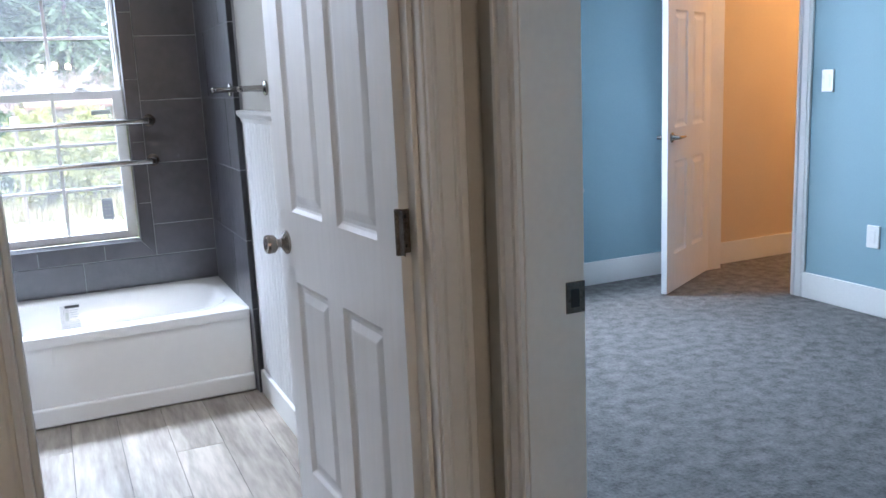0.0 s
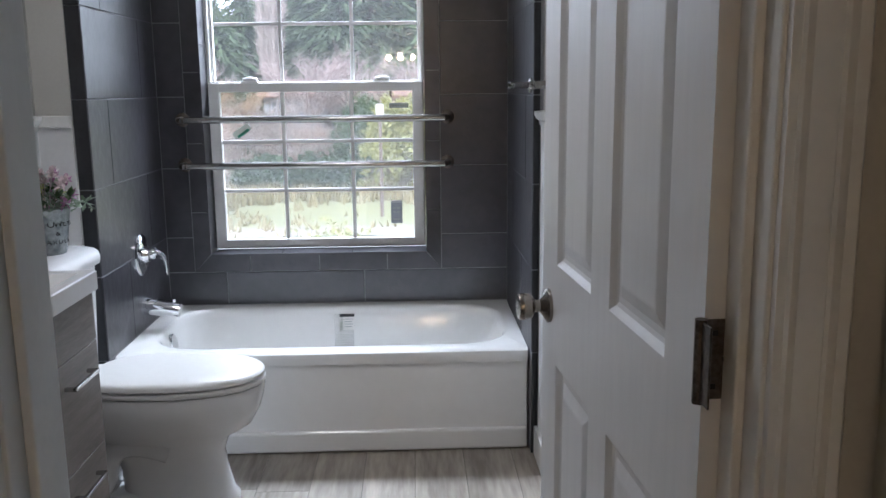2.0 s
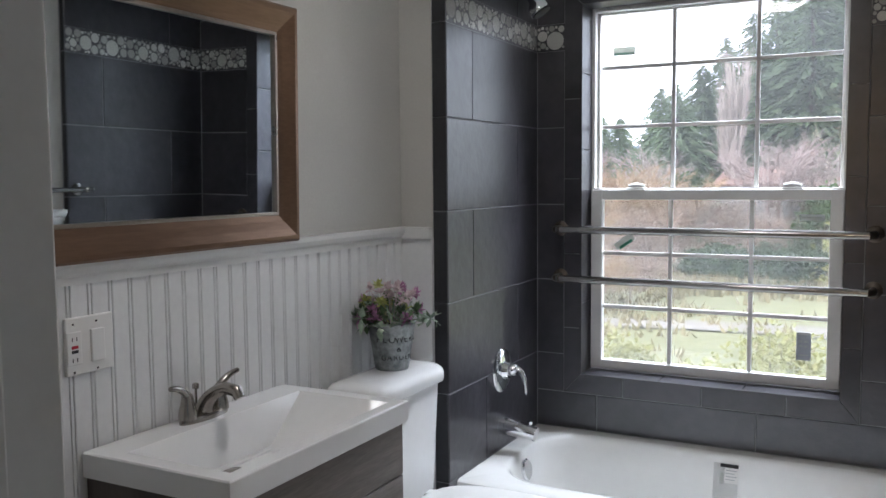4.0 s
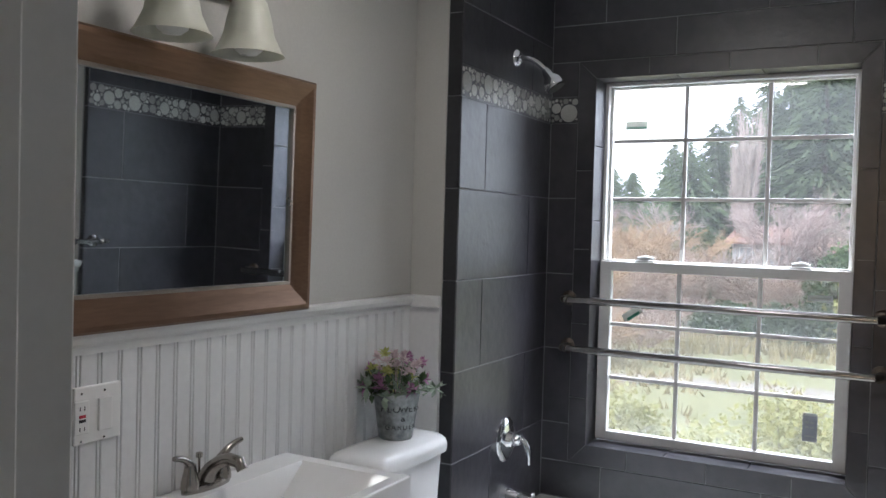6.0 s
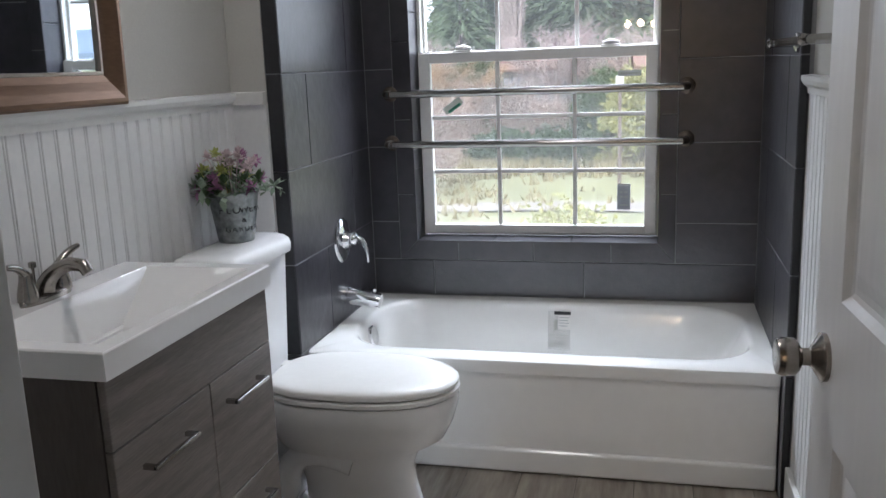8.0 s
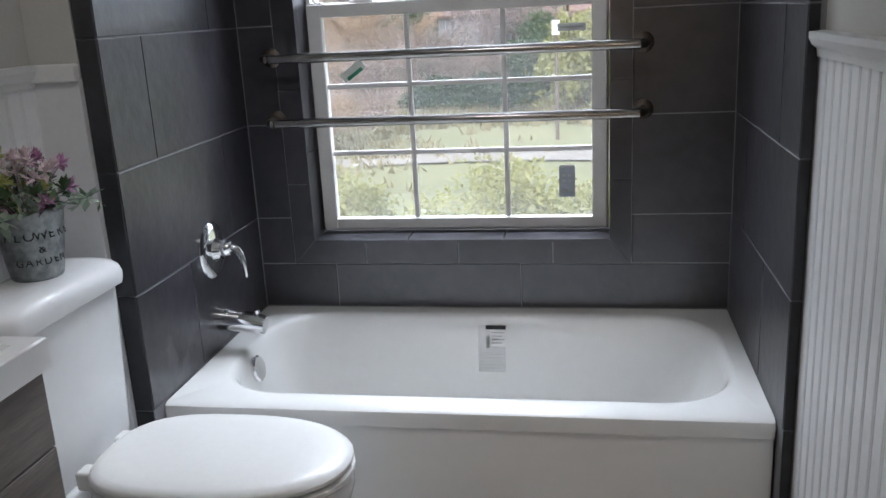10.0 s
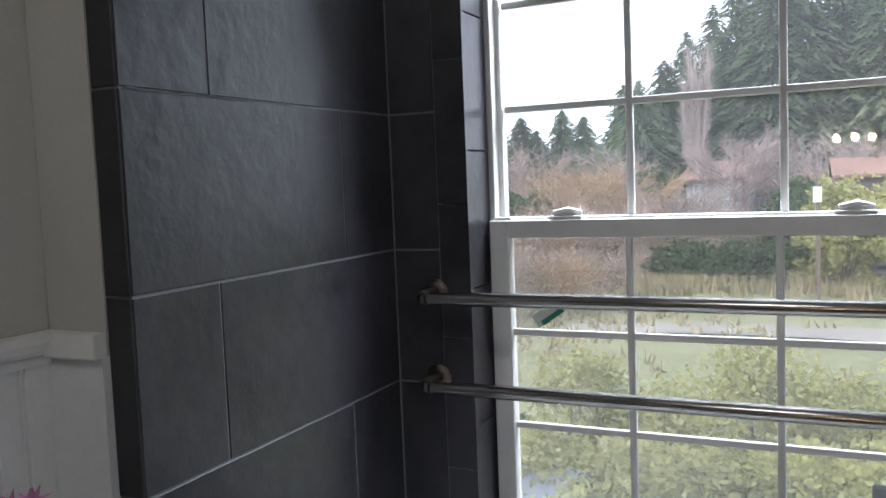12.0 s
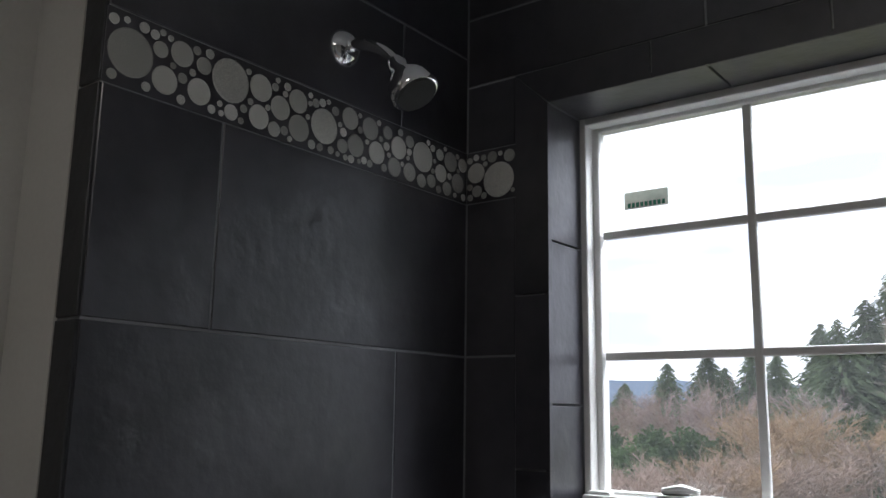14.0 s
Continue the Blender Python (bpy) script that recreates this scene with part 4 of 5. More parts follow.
letters("FLOWERS", 0.028, 0.098, yaw + 0.55)
letters("&", 0.024, 0.069, yaw + 0.55)
letters("GARDEN", 0.023, 0.042, yaw + 0.55)
rng = random.Random(5)


def leaf_blade(bm, base, tip, width, sag=0.0):
    base, tip = Vector(base), Vector(tip)
    d = (tip - base)
    side = d.cross(Vector((0, 0, 1)))
    side = side.normalized() if side.length > 1e-4 else Vector((1, 0, 0))
    mid = base + d * 0.5 + Vector((0, 0, sag))
    v = [bm.verts.new(p) for p in (base, mid + side * width, tip, mid - side * width)]
    bm.faces.new(v)


def sprig(name, material, count, spread, h0, h1, size, label, blades=9):
    for k in range(count):
        a, r = rng.uniform(0, 6.28), spread * math.sqrt(rng.random())
        c = Vector((PX + r * math.cos(a), PY + r * math.sin(a), PZ + rng.uniform(h0, h1) - 0.35 * r))
        bm = bmesh.new()
        root = Vector((PX + 0.3 * r * math.cos(a), PY + 0.3 * r * math.sin(a), PZ + 0.13))
        tube(bm, [root, root.lerp(c, 0.6) + Vector((0, 0, 0.01)), c], 0.0014, 5)
        for b in range(blades):
            dv = Vector((rng.gauss(0, 1), rng.gauss(0, 1), rng.gauss(0.5, 0.8))).normalized()
            leaf_blade(bm, c, c + dv * size * rng.uniform(0.6, 1.1), size * 0.22, rng.uniform(-0.003, 0.004))
        part(name, bm, material, pot, label)


sprig("foliage", LEAF_G, 22, 0.095, 0.165, 0.225, 0.042, "")
sprig("pale_foliage", LEAF_PALE, 16, 0.120, 0.165, 0.220, 0.046, "pale grey-green silk leaves", 10)
sprig("flower", PETAL_PINK, 11, 0.105, 0.190, 0.262, 0.030, "mauve silk blossom", 22)
sprig("flower", PETAL_PALE, 11, 0.09, 0.215, 0.282, 0.027, "pale pink silk blossom", 22)
sprig("flower", PETAL_YELLOW, 8, 0.085, 0.20, 0.268, 0.028, "yellow-green silk blossom", 22)
for dx, dy, dz in ((0.05, 0.13, 0.150), (0.11, 0.09, 0.135), (-0.02, -0.12, 0.20), (0.06, -0.10, 0.16)):
    bm = bmesh.new()
    pts = arc((PX, PY, PZ + 0.14), (PX + dx * 0.6, PY + dy * 0.6, PZ + dz + 0.05), (PX + dx, PY + dy, PZ + dz), 7)
    tube(bm, pts, 0.0013, 5)
    for p in pts[3:]:
        for _ in range(3):
            leaf_blade(bm, p, p + Vector((rng.gauss(0, 1), rng.gauss(0, 1), rng.gauss(0, 0.6))).normalized() * 0.022, 0.004)
    part("trailing_stem", bm, LEAF_PALE, pot, "drooping pale silk stem")

# ---- doors ----


def panel_door(width, height, material, knob_side_label):
    """A moulded six-panel leaf in its own space: hinge edge at x=0, leaf along +x, front face at y=0, depth to +y."""
    root = new("door_leaf")
    th = 0.035
    st, mid = 0.115, 0.10
    pw = (width - 2 * st - mid) / 2
    cols = [(st, st + pw), (st + pw + mid, width - st)]
    rows = [(0.225, 0.790), (0.985, 1.660), (1.755, height - 0.115)]
    bm = bmesh.new()
    cuts_x = sorted({0, width, *[c for p in cols for c in p]})
    cuts_z = sorted({0, height, *[c for p in rows for c in p]})
    for i in range(len(cuts_x) - 1):
        for j in range(len(cuts_z) - 1):
            a, b, c, d = cuts_x[i], cuts_x[i + 1], cuts_z[j], cuts_z[j + 1]
            hole = (a, b) in cols and (c, d) in rows
            if not hole:
                box(bm, a, b, 0, th, c, d)
    bmesh.ops.remove_doubles(bm, verts=bm.verts, dist=1e-5)
    seen = {}
    for f in bm.faces:
        seen.setdefault(tuple(sorted(v.index for v in f.verts)), []).append(f)
    bm.verts.index_update()
    seen = {}
    for f in bm.faces:
        seen.setdefault(tuple(sorted(v.index for v in f.verts)), []).append(f)
    bmesh.ops.delete(bm, geom=[f for fs in seen.values() if len(fs) > 1 for f in fs], context="FACES")
    stile = part("stile_frame", bm, material, root)
    for a, b in cols:
        for c, d in rows:
            bm = bmesh.new()
            for side in (0, 1):
                f = (lambda o: o) if side == 0 else (lambda o: th - o)
                lo = []
                for i, o in ((0.0, 0.0), (0.004, 0.003), (0.010, 0.008), (0.016, 0.0105), (0.026, 0.0105), (0.046, 0.004), (0.05, 0.0035)):
                    lo.append([(a + i, f(o), c + i), (b - i, f(o), c + i), (b - i, f(o), d - i), (a + i, f(o), d - i)])
                rings(bm, lo, cap0=False, cap1=True)
            part("panel", bm, material, root)
    return root


def knob_set(root, x, z, material, lever=False):
    k = new("knob_set")
    k.parent = root
    for s, y in ((-1, 0.0), (1, 0.035)):
        bm = bmesh.new()
        if lever:
            lathe(bm, (x, y, z), (0, s, 0), [(0, 0.030), (0.006, 0.030), (0.012, 0.018), (0.04, 0.011), (0.052, 0.011)], 20)
            tube(bm, [(x, y + s * 0.045, z), (x - 0.06, y + s * 0.05, z), (x - 0.105, y + s * 0.047, z)], [0.010, 0.009, 0.007], 10)
        else:
            lathe(bm, (x, y, z), (0, s, 0), [(0, 0.033), (0.006, 0.033), (0.014, 0.020), (0.020, 0.012), (0.030, 0.012), (0.034, 0.020), (0.040, 0.0255), (0.056, 0.0265), (0.062, 0.024), (0.064, 0.016), (0.0625, 0.0)], 24)
        part("knob", bm, material, root, "satin nickel knob", True)
    bpy.data.objects.remove(k)


bath_door = panel_door(0.795, 2.03, DOOR, "")
bath_door.name = "door_1"
tagged(bath_door, "white moulded six-panel bathroom door standing open", "door")
knob_set(bath_door, 0.738, 0.893, NICKEL)
for z in (0.22, 1.02, 1.80):
    bm = bmesh.new()
    box(bm, -0.0025, 0.0, 0.001, 0.033, z - 0.045, z + 0.045, 0.0008, 1)
    tube(bm, [(-0.006, -0.006, z - 0.047), (-0.006, -0.006, z + 0.047)], 0.007, 10)
    box(bm, -0.034, -0.004, -0.0075, -0.005, z - 0.045, z + 0.045, 0.0008, 1)
    hg = part("hinge", bm, HINGE, bath_door, "tarnished three-knuckle steel hinge")
    for dz in (-0.03, 0.0, 0.03):
        part("screw", boxes((-0.0035, -0.002, 0.014 + 0.006 * (1 if dz == 0 else -1), 0.020 + 0.006 * (1 if dz == 0 else -1), z + dz - 0.003, z + dz + 0.003)), DARK, hg)
bath_door.matrix_basis = Matrix.Translation((1.398, -2.872, 0.012)) @ Matrix.Rotation(radians(90 + 3.8), 4, "Z") @ Matrix.Diagonal((1, -1, 1, 1))

bed_door = panel_door(0.745, 2.03, DOOR, "")
bed_door.name = "door_2"
tagged(bed_door, "white panelled bedroom door standing half open", "door")
knob_set(bed_door, 0.68, 0.93, NICKEL, True)
bed_door.matrix_basis = Matrix.Translation((4.665, -0.05, 0.012)) @ Matrix.Rotation(radians(180 + 30), 4, "Z")

for nm, y, z, lab_, cat in (("light_switch", -1.015, 1.235, "white wall switch plate on blue wall", "switch"), ("outlet_plate", -1.347, 0.42, "white wall outlet plate on blue wall", "outlet")):
    o = thing(nm, (4.67, y, z), lab_, cat)
    part("cover", box(bmesh.new(), 4.660, 4.672, y - 0.038, y + 0.038, z - 0.06, z + 0.06, 0.003), PLASTIC, o)
    part("insert", box(bmesh.new(), 4.657, 4.662, y - 0.016, y + 0.016, z - 0.033, z + 0.033, 0.002), PLASTIC, o)

# hall chandelier behind the walker, seen as a reflection in the panes
ch = thing("hall_chandelier", (0.95, -6.6, CEIL), "bronze hall chandelier with three lit bulbs", "ceiling lamp")
bm = bmesh.new()
tube(bm, [(0.95, -6.6, CEIL), (0.95, -6.6, 1.62)], 0.01, 8)
lathe(bm, (0.95, -6.6, CEIL), (0, 0, -1), [(0, 0.06), (0.02, 0.05), (0.03, 0.01)], 16)
part("stem", bm, BRONZE, ch)
for k in range(3):
    a = radians(90 + 120 * k)
    p = Vector((0.95 + 0.17 * math.cos(a), -6.6 + 0.17 * math.sin(a), 1.66))
    bm = bmesh.new()
    tube(bm, arc((0.95, -6.6, 1.65), ((0.95 + p.x) / 2, (p.y - 6.6) / 2, 1.56), p, 6), 0.008, 8)
    part("arm", bm, BRONZE, ch)
    bm = bmesh.new()
    lathe(bm, p, (0, 0, 1), [(0, 0.015), (0.02, 0.034), (0.05, 0.036), (0.08, 0.012)], 14)
    part("bulb", bm, LIT, ch, "glowing warm bulb", True)

cl = thing("ceiling_light", (0.61, -1.79, CEIL), "round flush ceiling light with a lit ring", "ceiling lamp")
bm = bmesh.new()
lathe(bm, (0.61, -1.79, CEIL), (0, 0, -1), [(0, 0.17), (0.025, 0.17), (0.032, 0.155), (0.032, 0.0)], 32)
part("housing", bm, PLASTIC, cl, smooth=True)
bm = bmesh.new()
ring_pts = [(0.61 + 0.19 * math.cos(a), -1.79 + 0.19 * math.sin(a), CEIL - 0.022) for a in [2 * math.pi * k / 40 for k in range(41)]]
tube(bm, ring_pts, 0.012, 8)
part("ring_diffuser", bm, RING, cl, "glowing white ring", True)

# ---- outdoors ----
rng = random.Random(11)


def ground_height(x, y):
    """Level meadow below the house, rising to a wooded bank beyond."""
    d = math.hypot(x, y)
    s = min(max((d - 44) / 60, 0), 1)
    far = min(max((d - 250) / 600, 0), 1)
    return -4.3 + 4.0 * s * s * (3 - 2 * s) - 6 * far + 0.25 * noise.noise(Vector((x * 0.06, y * 0.06, 0)))


bm = bmesh.new()
gx = [-1500, -700, -350, -200] + [i * 6 for i in range(-24, 25)] + [200, 350, 700, 1500]
gy = [0.6, 4] + [8 + i * 5 for i in range(30)] + [180, 230, 320, 500, 900, 2000]
grid = [[bm.verts.new((x, y, ground_height(x, y))) for x in gx] for y in gy]
for a, b in zip(grid, grid[1:]):
    for i in range(len(gx) - 1):
        bm.faces.new((a[i], a[i + 1], b[i + 1], b[i]))
ground = structure("ground", bm, GRASS, "rough green winter meadow below the window", "grass", True)
structure("outer_wall", boxes((-6, 9, 0.205, 0.215, -4.6, -0.2)), SIDING, "plain siding below the window", "wall")


def strip(name, pts, width, material, label, category):
    bm = bmesh.new()
    rows = []
    for i, (x, y) in enumerate(pts):
        rows.append((bm.verts.new((x, y - width[i] / 2, ground_height(x, y - width[i] / 2) + 0.06)), bm.verts.new((x, y + width[i] / 2, ground_height(x, y + width[i] / 2) + 0.06))))
    for (a, b), (c, d) in zip(rows, rows[1:]):
        bm.faces.new((a, c, d, b))
    return structure(name, bm, material, label, category)


strip("road", [(-9 + 2 * i, 29 + 0.9 * math.sin(i * 0.45)) for i in range(24)], [2.0 + 0.16 * i for i in range(24)], GRAVEL, "pale gravel track across the meadow", "road")


def tufts(name, material, centre, spread, count, h, label):
    bm = bmesh.new()
    for _ in range(count):
        x, y = centre[0] + rng.gauss(0, spread[0]), centre[1] + rng.gauss(0, spread[1])
        z = ground_height(x, y)
        for k in range(5):
            a = rng.uniform(0, 6.28)
            w = 0.10
            p = Vector((x + rng.gauss(0, 0.2), y + rng.gauss(0, 0.2), z - 0.05))
            v = [bm.verts.new(p + Vector((math.cos(a) * w, math.sin(a) * w, 0))), bm.verts.new(p - Vector((math.cos(a) * w, math.sin(a) * w, 0))), bm.verts.new(p + Vector((rng.gauss(0, .15), rng.gauss(0, .15), h * rng.uniform(.5, 1))))]
            bm.faces.new(v)
    return tagged(part(name, bm, material), label, "grass", kind="stuff")


tufts("dry_grass", DRY, (-8, 43), (10, 2.0), 1600, 0.9, "tall straw-coloured dry grass along the meadow edge")
tufts("dry_grass", DRY, (-14, 30), (5, 6), 700, 0.5, "patchy straw-coloured grass")


def conifer(x, y, h, w, seed, full=1.0):
    r = random.Random(seed)
    z0 = ground_height(x, y) - 0.2
    t = thing("conifer", (x, y, z0), "tall dark green conifer with drooping tiers", "tree", "conifers on the bank")
    bm = bmesh.new()
    tube(bm, [(x, y, z0), (x + r.gauss(0, .1), y, z0 + h * 0.5), (x, y, z0 + h)], [h * 0.016, h * 0.010, 0.03], 7)
    part("trunk", bm, BARK, t)
    bm = bmesh.new()
    k = 0
    zz = h * r.uniform(0.06, 0.14)
    while zz < h * 0.995:
        u = zz / h
        reach = w * (1 - u) ** 0.66 * r.uniform(0.80, 1.08) + 0.15
        for j in range(r.randint(11, 16)):
            a = r.uniform(0, 6.283)
            L = reach * r.uniform(0.30, 1.15)
            if r.random() > full:
                continue
            dx, dy = math.cos(a), math.sin(a)
            p0 = Vector((x, y, z0 + zz))
            for s in range(3):
                f0, f1 = s / 3, (s + 1) / 3 + 0.06
                drop = lambda f: Vector((dx * L * f, dy * L * f, 0.12 * L * f - 0.42 * L * f * f))
                c0, c1 = p0 + drop(f0), p0 + drop(f1)
                wd = (0.22 + 0.14 * (1 - abs(f0 - 0.4))) * (0.30 + 0.17 * L) * r.uniform(0.6, 1.2)
                side = Vector((-dy, dx, r.uniform(-0.45, 0.45))).normalized() * wd
                sag = Vector((0, 0, -wd * r.uniform(0.5, 1.1)))
                v = [bm.verts.new(q) for q in (c0, c1 + side * 0.7 + sag, c1 + (c1 - c0) * 0.45, c1 - side * 0.7 + sag)]
                bm.faces.new(v)
                m1 = c0.lerp(c1, 0.5)
                v = [bm.verts.new(q) for q in (m1, m1 + side + sag * 1.2, m1 + (c1 - c0) * 0.5 + side * 0.3)]
                bm.faces.new(v)
                v = [bm.verts.new(q) for q in (m1, m1 + (c1 - c0) * 0.5 - side * 0.3, m1 - side + sag * 1.2)]
                bm.faces.new(v)
        zz += h * 0.010 + 0.08 * r.random()
    part("crown", bm, CONIFER, t)
    return t


def az(deg_left, d):
    """Plan position at an azimuth left of straight out, seen from the window, at a distance."""
    a = radians(deg_left)
    return 0.9 - d * math.sin(a), -1.5 + d * math.cos(a)


CONES = ((12.6, 74, 15, 3.6), (11.0, 78, 17, 3.8), (6.6, 84, 23, 4.2), (4.6, 80, 25, 4.6), (2.6, 82, 26, 4.8), (0.6, 84, 25, 4.4), (-1.8, 82, 24, 4.6), (-4.5, 84, 23, 4.2), (-7.5, 86, 23, 4.2), (8.0, 92, 21, 4.0),
         (20.3, 100, 11.5, 3.2), (22.8, 112, 11, 2.8), (17.6, 110, 13, 3.0), (16.2, 112, 12, 3.2), (9.6, 88, 18, 3.8), (3.6, 92, 27, 4.6), (-0.5, 94, 27, 4.6), (25.5, 120, 8, 2.6), (19.3, 108, 10, 2.6), (13.6, 96, 15, 3.4), (5.6, 96, 26, 4.2))
for i, (a, d, h, w) in enumerate(CONES):
    x, y = az(a, d)
    conifer(x, y, h * (0.80 if a > 10 else 0.92), w * 1.30, 100 + i)


def bare_tree(x, y, h, spread, seed, material, label, columnar=False, twigs=260, name="bare_tree", limbs=9):
    """Trunk, limbs and a haze of thin twigs, with no leaves."""
    r = random.Random(seed)
    z0 = ground_height(x, y) - 0.2
    t = thing(name, (x, y, z0), label, "tree", "bare trees on the bank")
    bm = bmesh.new()
    tube(bm, [(x, y, z0), (x + r.gauss(0, .05) * h * .2, y, z0 + h * 0.4), (x, y, z0 + h * 0.8)], [h * 0.020, h * 0.012, 0.03], 6)
    part("trunk", bm, material, t)
    bm = bmesh.new()

    def twig(p, q, w):
        d = q - p
        s = d.cross(Vector((r.gauss(0, 1), r.gauss(0, 1), r.gauss(0, 1))))
        s = s.normalized() * w if s.length > 1e-5 else Vector((w, 0, 0))
        v = [bm.verts.new(c) for c in (p - s, p + s, q)]
        bm.faces.new(v)

    for k in range(limbs):
        a = r.uniform(0, 6.283)
        zb = h * r.uniform(0.08 if columnar else 0.12, 0.62)
        reach = spread * (0.35 if columnar else 1.0) * r.uniform(0.6, 1.05) * (1 - 0.45 * zb / h)
        rise = (h - zb) * r.uniform(0.5, 0.95) if columnar else (h - zb) * r.uniform(0.35, 0.85)
        p0 = Vector((x, y, z0 + zb))
        p1 = p0 + Vector((math.cos(a) * reach * 0.55, math.sin(a) * reach * 0.55, rise * 0.5))
        p2 = p0 + Vector((math.cos(a) * reach, math.sin(a) * reach, rise))
        pts = arc(p0, p1, p2, 6)
        for u, v_ in zip(pts, pts[1:]):
            twig(u, v_ + (v_ - u) * 0.2, h * 0.005 + 0.01)
        for m in range(twigs // limbs):
            f = r.uniform(0.25, 1)
            c = pts[min(int(f * 6), 5)].lerp(pts[min(int(f * 6) + 1, 6)], f * 6 % 1)
            L = (0.20 if columnar else 0.26) * spread * r.uniform(0.4, 1.1) + 0.3
            dv = Vector((math.cos(a) + r.gauss(0, .8), math.sin(a) + r.gauss(0, .8), r.uniform(0.2, 1.6) + (1.8 if columnar else 0))).normalized()
            q = c + dv * L
            twig(c, q, 0.022)
            for s in range(3):
                b = c.lerp(q, r.uniform(0.3, 0.9))
                dv2 = (dv + Vector((r.gauss(0, .7), r.gauss(0, .7), r.gauss(0.1, .5)))).normalized()
                twig(b, b + dv2 * L * 0.6, 0.016)
    part("limbs", bm, material, t)
    return t


x, y = az(8.9, 68)
bare_tree(x, y, 14.5, 3.4, 301, TWIG_PALE, "tall narrow bare poplar with pale twigs", True, 900, limbs=40)
x, y = az(9.4, 69)
bare_tree(x, y, 12.0, 3.0, 302, TWIG_PALE, "tall narrow bare poplar with pale twigs", True, 700, limbs=32)
for i, (a, d, h, s, m, lab_) in enumerate((
        (7.0, 62, 8.6, 4.2, TWIG_RED, "bare tree with reddish upswept twigs"), (6.2, 63, 8.0, 3.8, TWIG_RED, "bare tree with reddish upswept twigs"),
        (13.8, 66, 7.4, 4.2, TWIG_PALE, "pale bare spreading tree on the bank"), (15.6, 60, 6.4, 4.6, TWIG_GOLD, "golden-brown bare willow on the bank"), (17.4, 58, 6.6, 4.8, TWIG_GOLD, "golden-brown bare willow on the bank"),
        (13.0, 57, 5.6, 4.2, TWIG_GOLD, "golden-brown bare willow on the bank"), (19.6, 66, 7.6, 4.4, TWIG_RED, "bare tree with reddish twigs"), (21.6, 68, 7.4, 4.4, TWIG, "bare brown spreading tree on the bank"),
        (23.4, 70, 7.0, 4.2, TWIG_RED, "bare tree with reddish twigs"), (25.4, 70, 6.2, 4.0, TWIG, "bare brown spreading tree on the bank"), (11.4, 54, 4.9, 3.6, TWIG, "bare brown spreading tree on the bank"),
        (9.8, 56, 4.8, 3.4, TWIG_PALE, "pale bare spreading tree on the bank"), (4.4, 66, 7.4, 3.8, TWIG_PALE, "pale bare spreading tree on the bank"), (1.8, 64, 7.0, 3.8, TWIG_PALE, "pale bare spreading tree on the bank"),
        (-0.6, 66, 7.6, 4.2, TWIG_PALE, "pale bare spreading tree on the bank"), (-3.5, 64, 7.2, 4.2, TWIG, "bare brown spreading tree on the bank"), (27.8, 66, 6.6, 4.4, TWIG, "bare brown spreading tree on the bank"),
        (5.0, 52, 3.6, 3.0, TWIG, "low bare brown thicket tree"), (7.6, 50, 3.6, 3.0, TWIG, "low bare brown thicket tree"), (14.6, 50, 4.2, 3.6, TWIG, "low bare brown thicket tree"),
        (17.0, 48, 4.0, 3.6, TWIG, "low bare brown thicket tree"), (19.5, 46, 4.2, 3.6, TWIG_GOLD, "low bare golden thicket tree"), (22.0, 45, 4.0, 3.4, TWIG, "low bare brown thicket tree"),
        (24.5, 44, 3.8, 3.2, TWIG, "low bare brown thicket tree"), (2.4, 50, 3.4, 3.0, TWIG, "low bare brown thicket tree"), (0.2, 50, 3.4, 3.0, TWIG_PALE, "low bare pale thicket tree"),
        (21.0, 36, 3.0, 2.6, TWIG, "low bare brown thicket tree"), (18.6, 35, 2.6, 2.4, TWIG_GOLD, "low bare golden thicket tree"), (23.6, 33, 3.0, 2.6, TWIG, "low bare brown thicket tree"),
        (26.0, 40, 3.6, 3.0, TWIG, "low bare brown thicket tree"), (15.6, 38, 2.4, 2.4, TWIG, "low bare brown thicket tree"))):
    x, y = az(a, d)
    bare_tree(x, y, h, s, 330 + i, m, lab_, twigs=520, limbs=22)


def bush(x, y, h, w, seed, material, label, leaf=0.10, clumps=60, name="bush", per=26):
    """Stems and many small leaves gathered in clumps, with gaps."""
    r = random.Random(seed)
    z0 = ground_height(x, y) - 0.1
    t = thing(name, (x, y, z0), label, "shrub", "garden shrubs")
    bm = bmesh.new()
    crown = bmesh.new()
    for c in range(clumps):
        a, q = r.uniform(0, 6.283), math.sqrt(r.random())
        u = r.random() ** 0.55
        rad = w * q * (0.55 + 0.45 * math.sin(math.pi * min(u + 0.15, 1)))
        p = Vector((x + rad * math.cos(a), y + rad * math.sin(a), z0 + h * u * (1 - 0.25 * q * q)))
        if c % 4 == 0:
            tube(bm, [(x + 0.2 * rad * math.cos(a), y + 0.2 * rad * math.sin(a), z0), p], [0.03, 0.01], 5)
        for k in range(per):
            o = p + Vector((r.gauss(0, 1), r.gauss(0, 1), r.gauss(0, 0.7))) * (0.16 * w * 0.5 + 0.10)
            d = Vector((r.gauss(0, 1), r.gauss(0, 1), r.gauss(0.2, 0.7))).normalized() * leaf * r.uniform(0.7, 1.5)
            s = d.cross(Vector((r.gauss(0, 1), r.gauss(0, 1), r.gauss(0, 1)))).normalized() * leaf * 0.35
            v = [crown.verts.new(e) for e in (o, o + d * 0.5 + s, o + d, o + d * 0.5 - s)]
            crown.faces.new(v)
    part("stems", bm, BARK, t)
    part("leaves", crown, material, t)
    return t


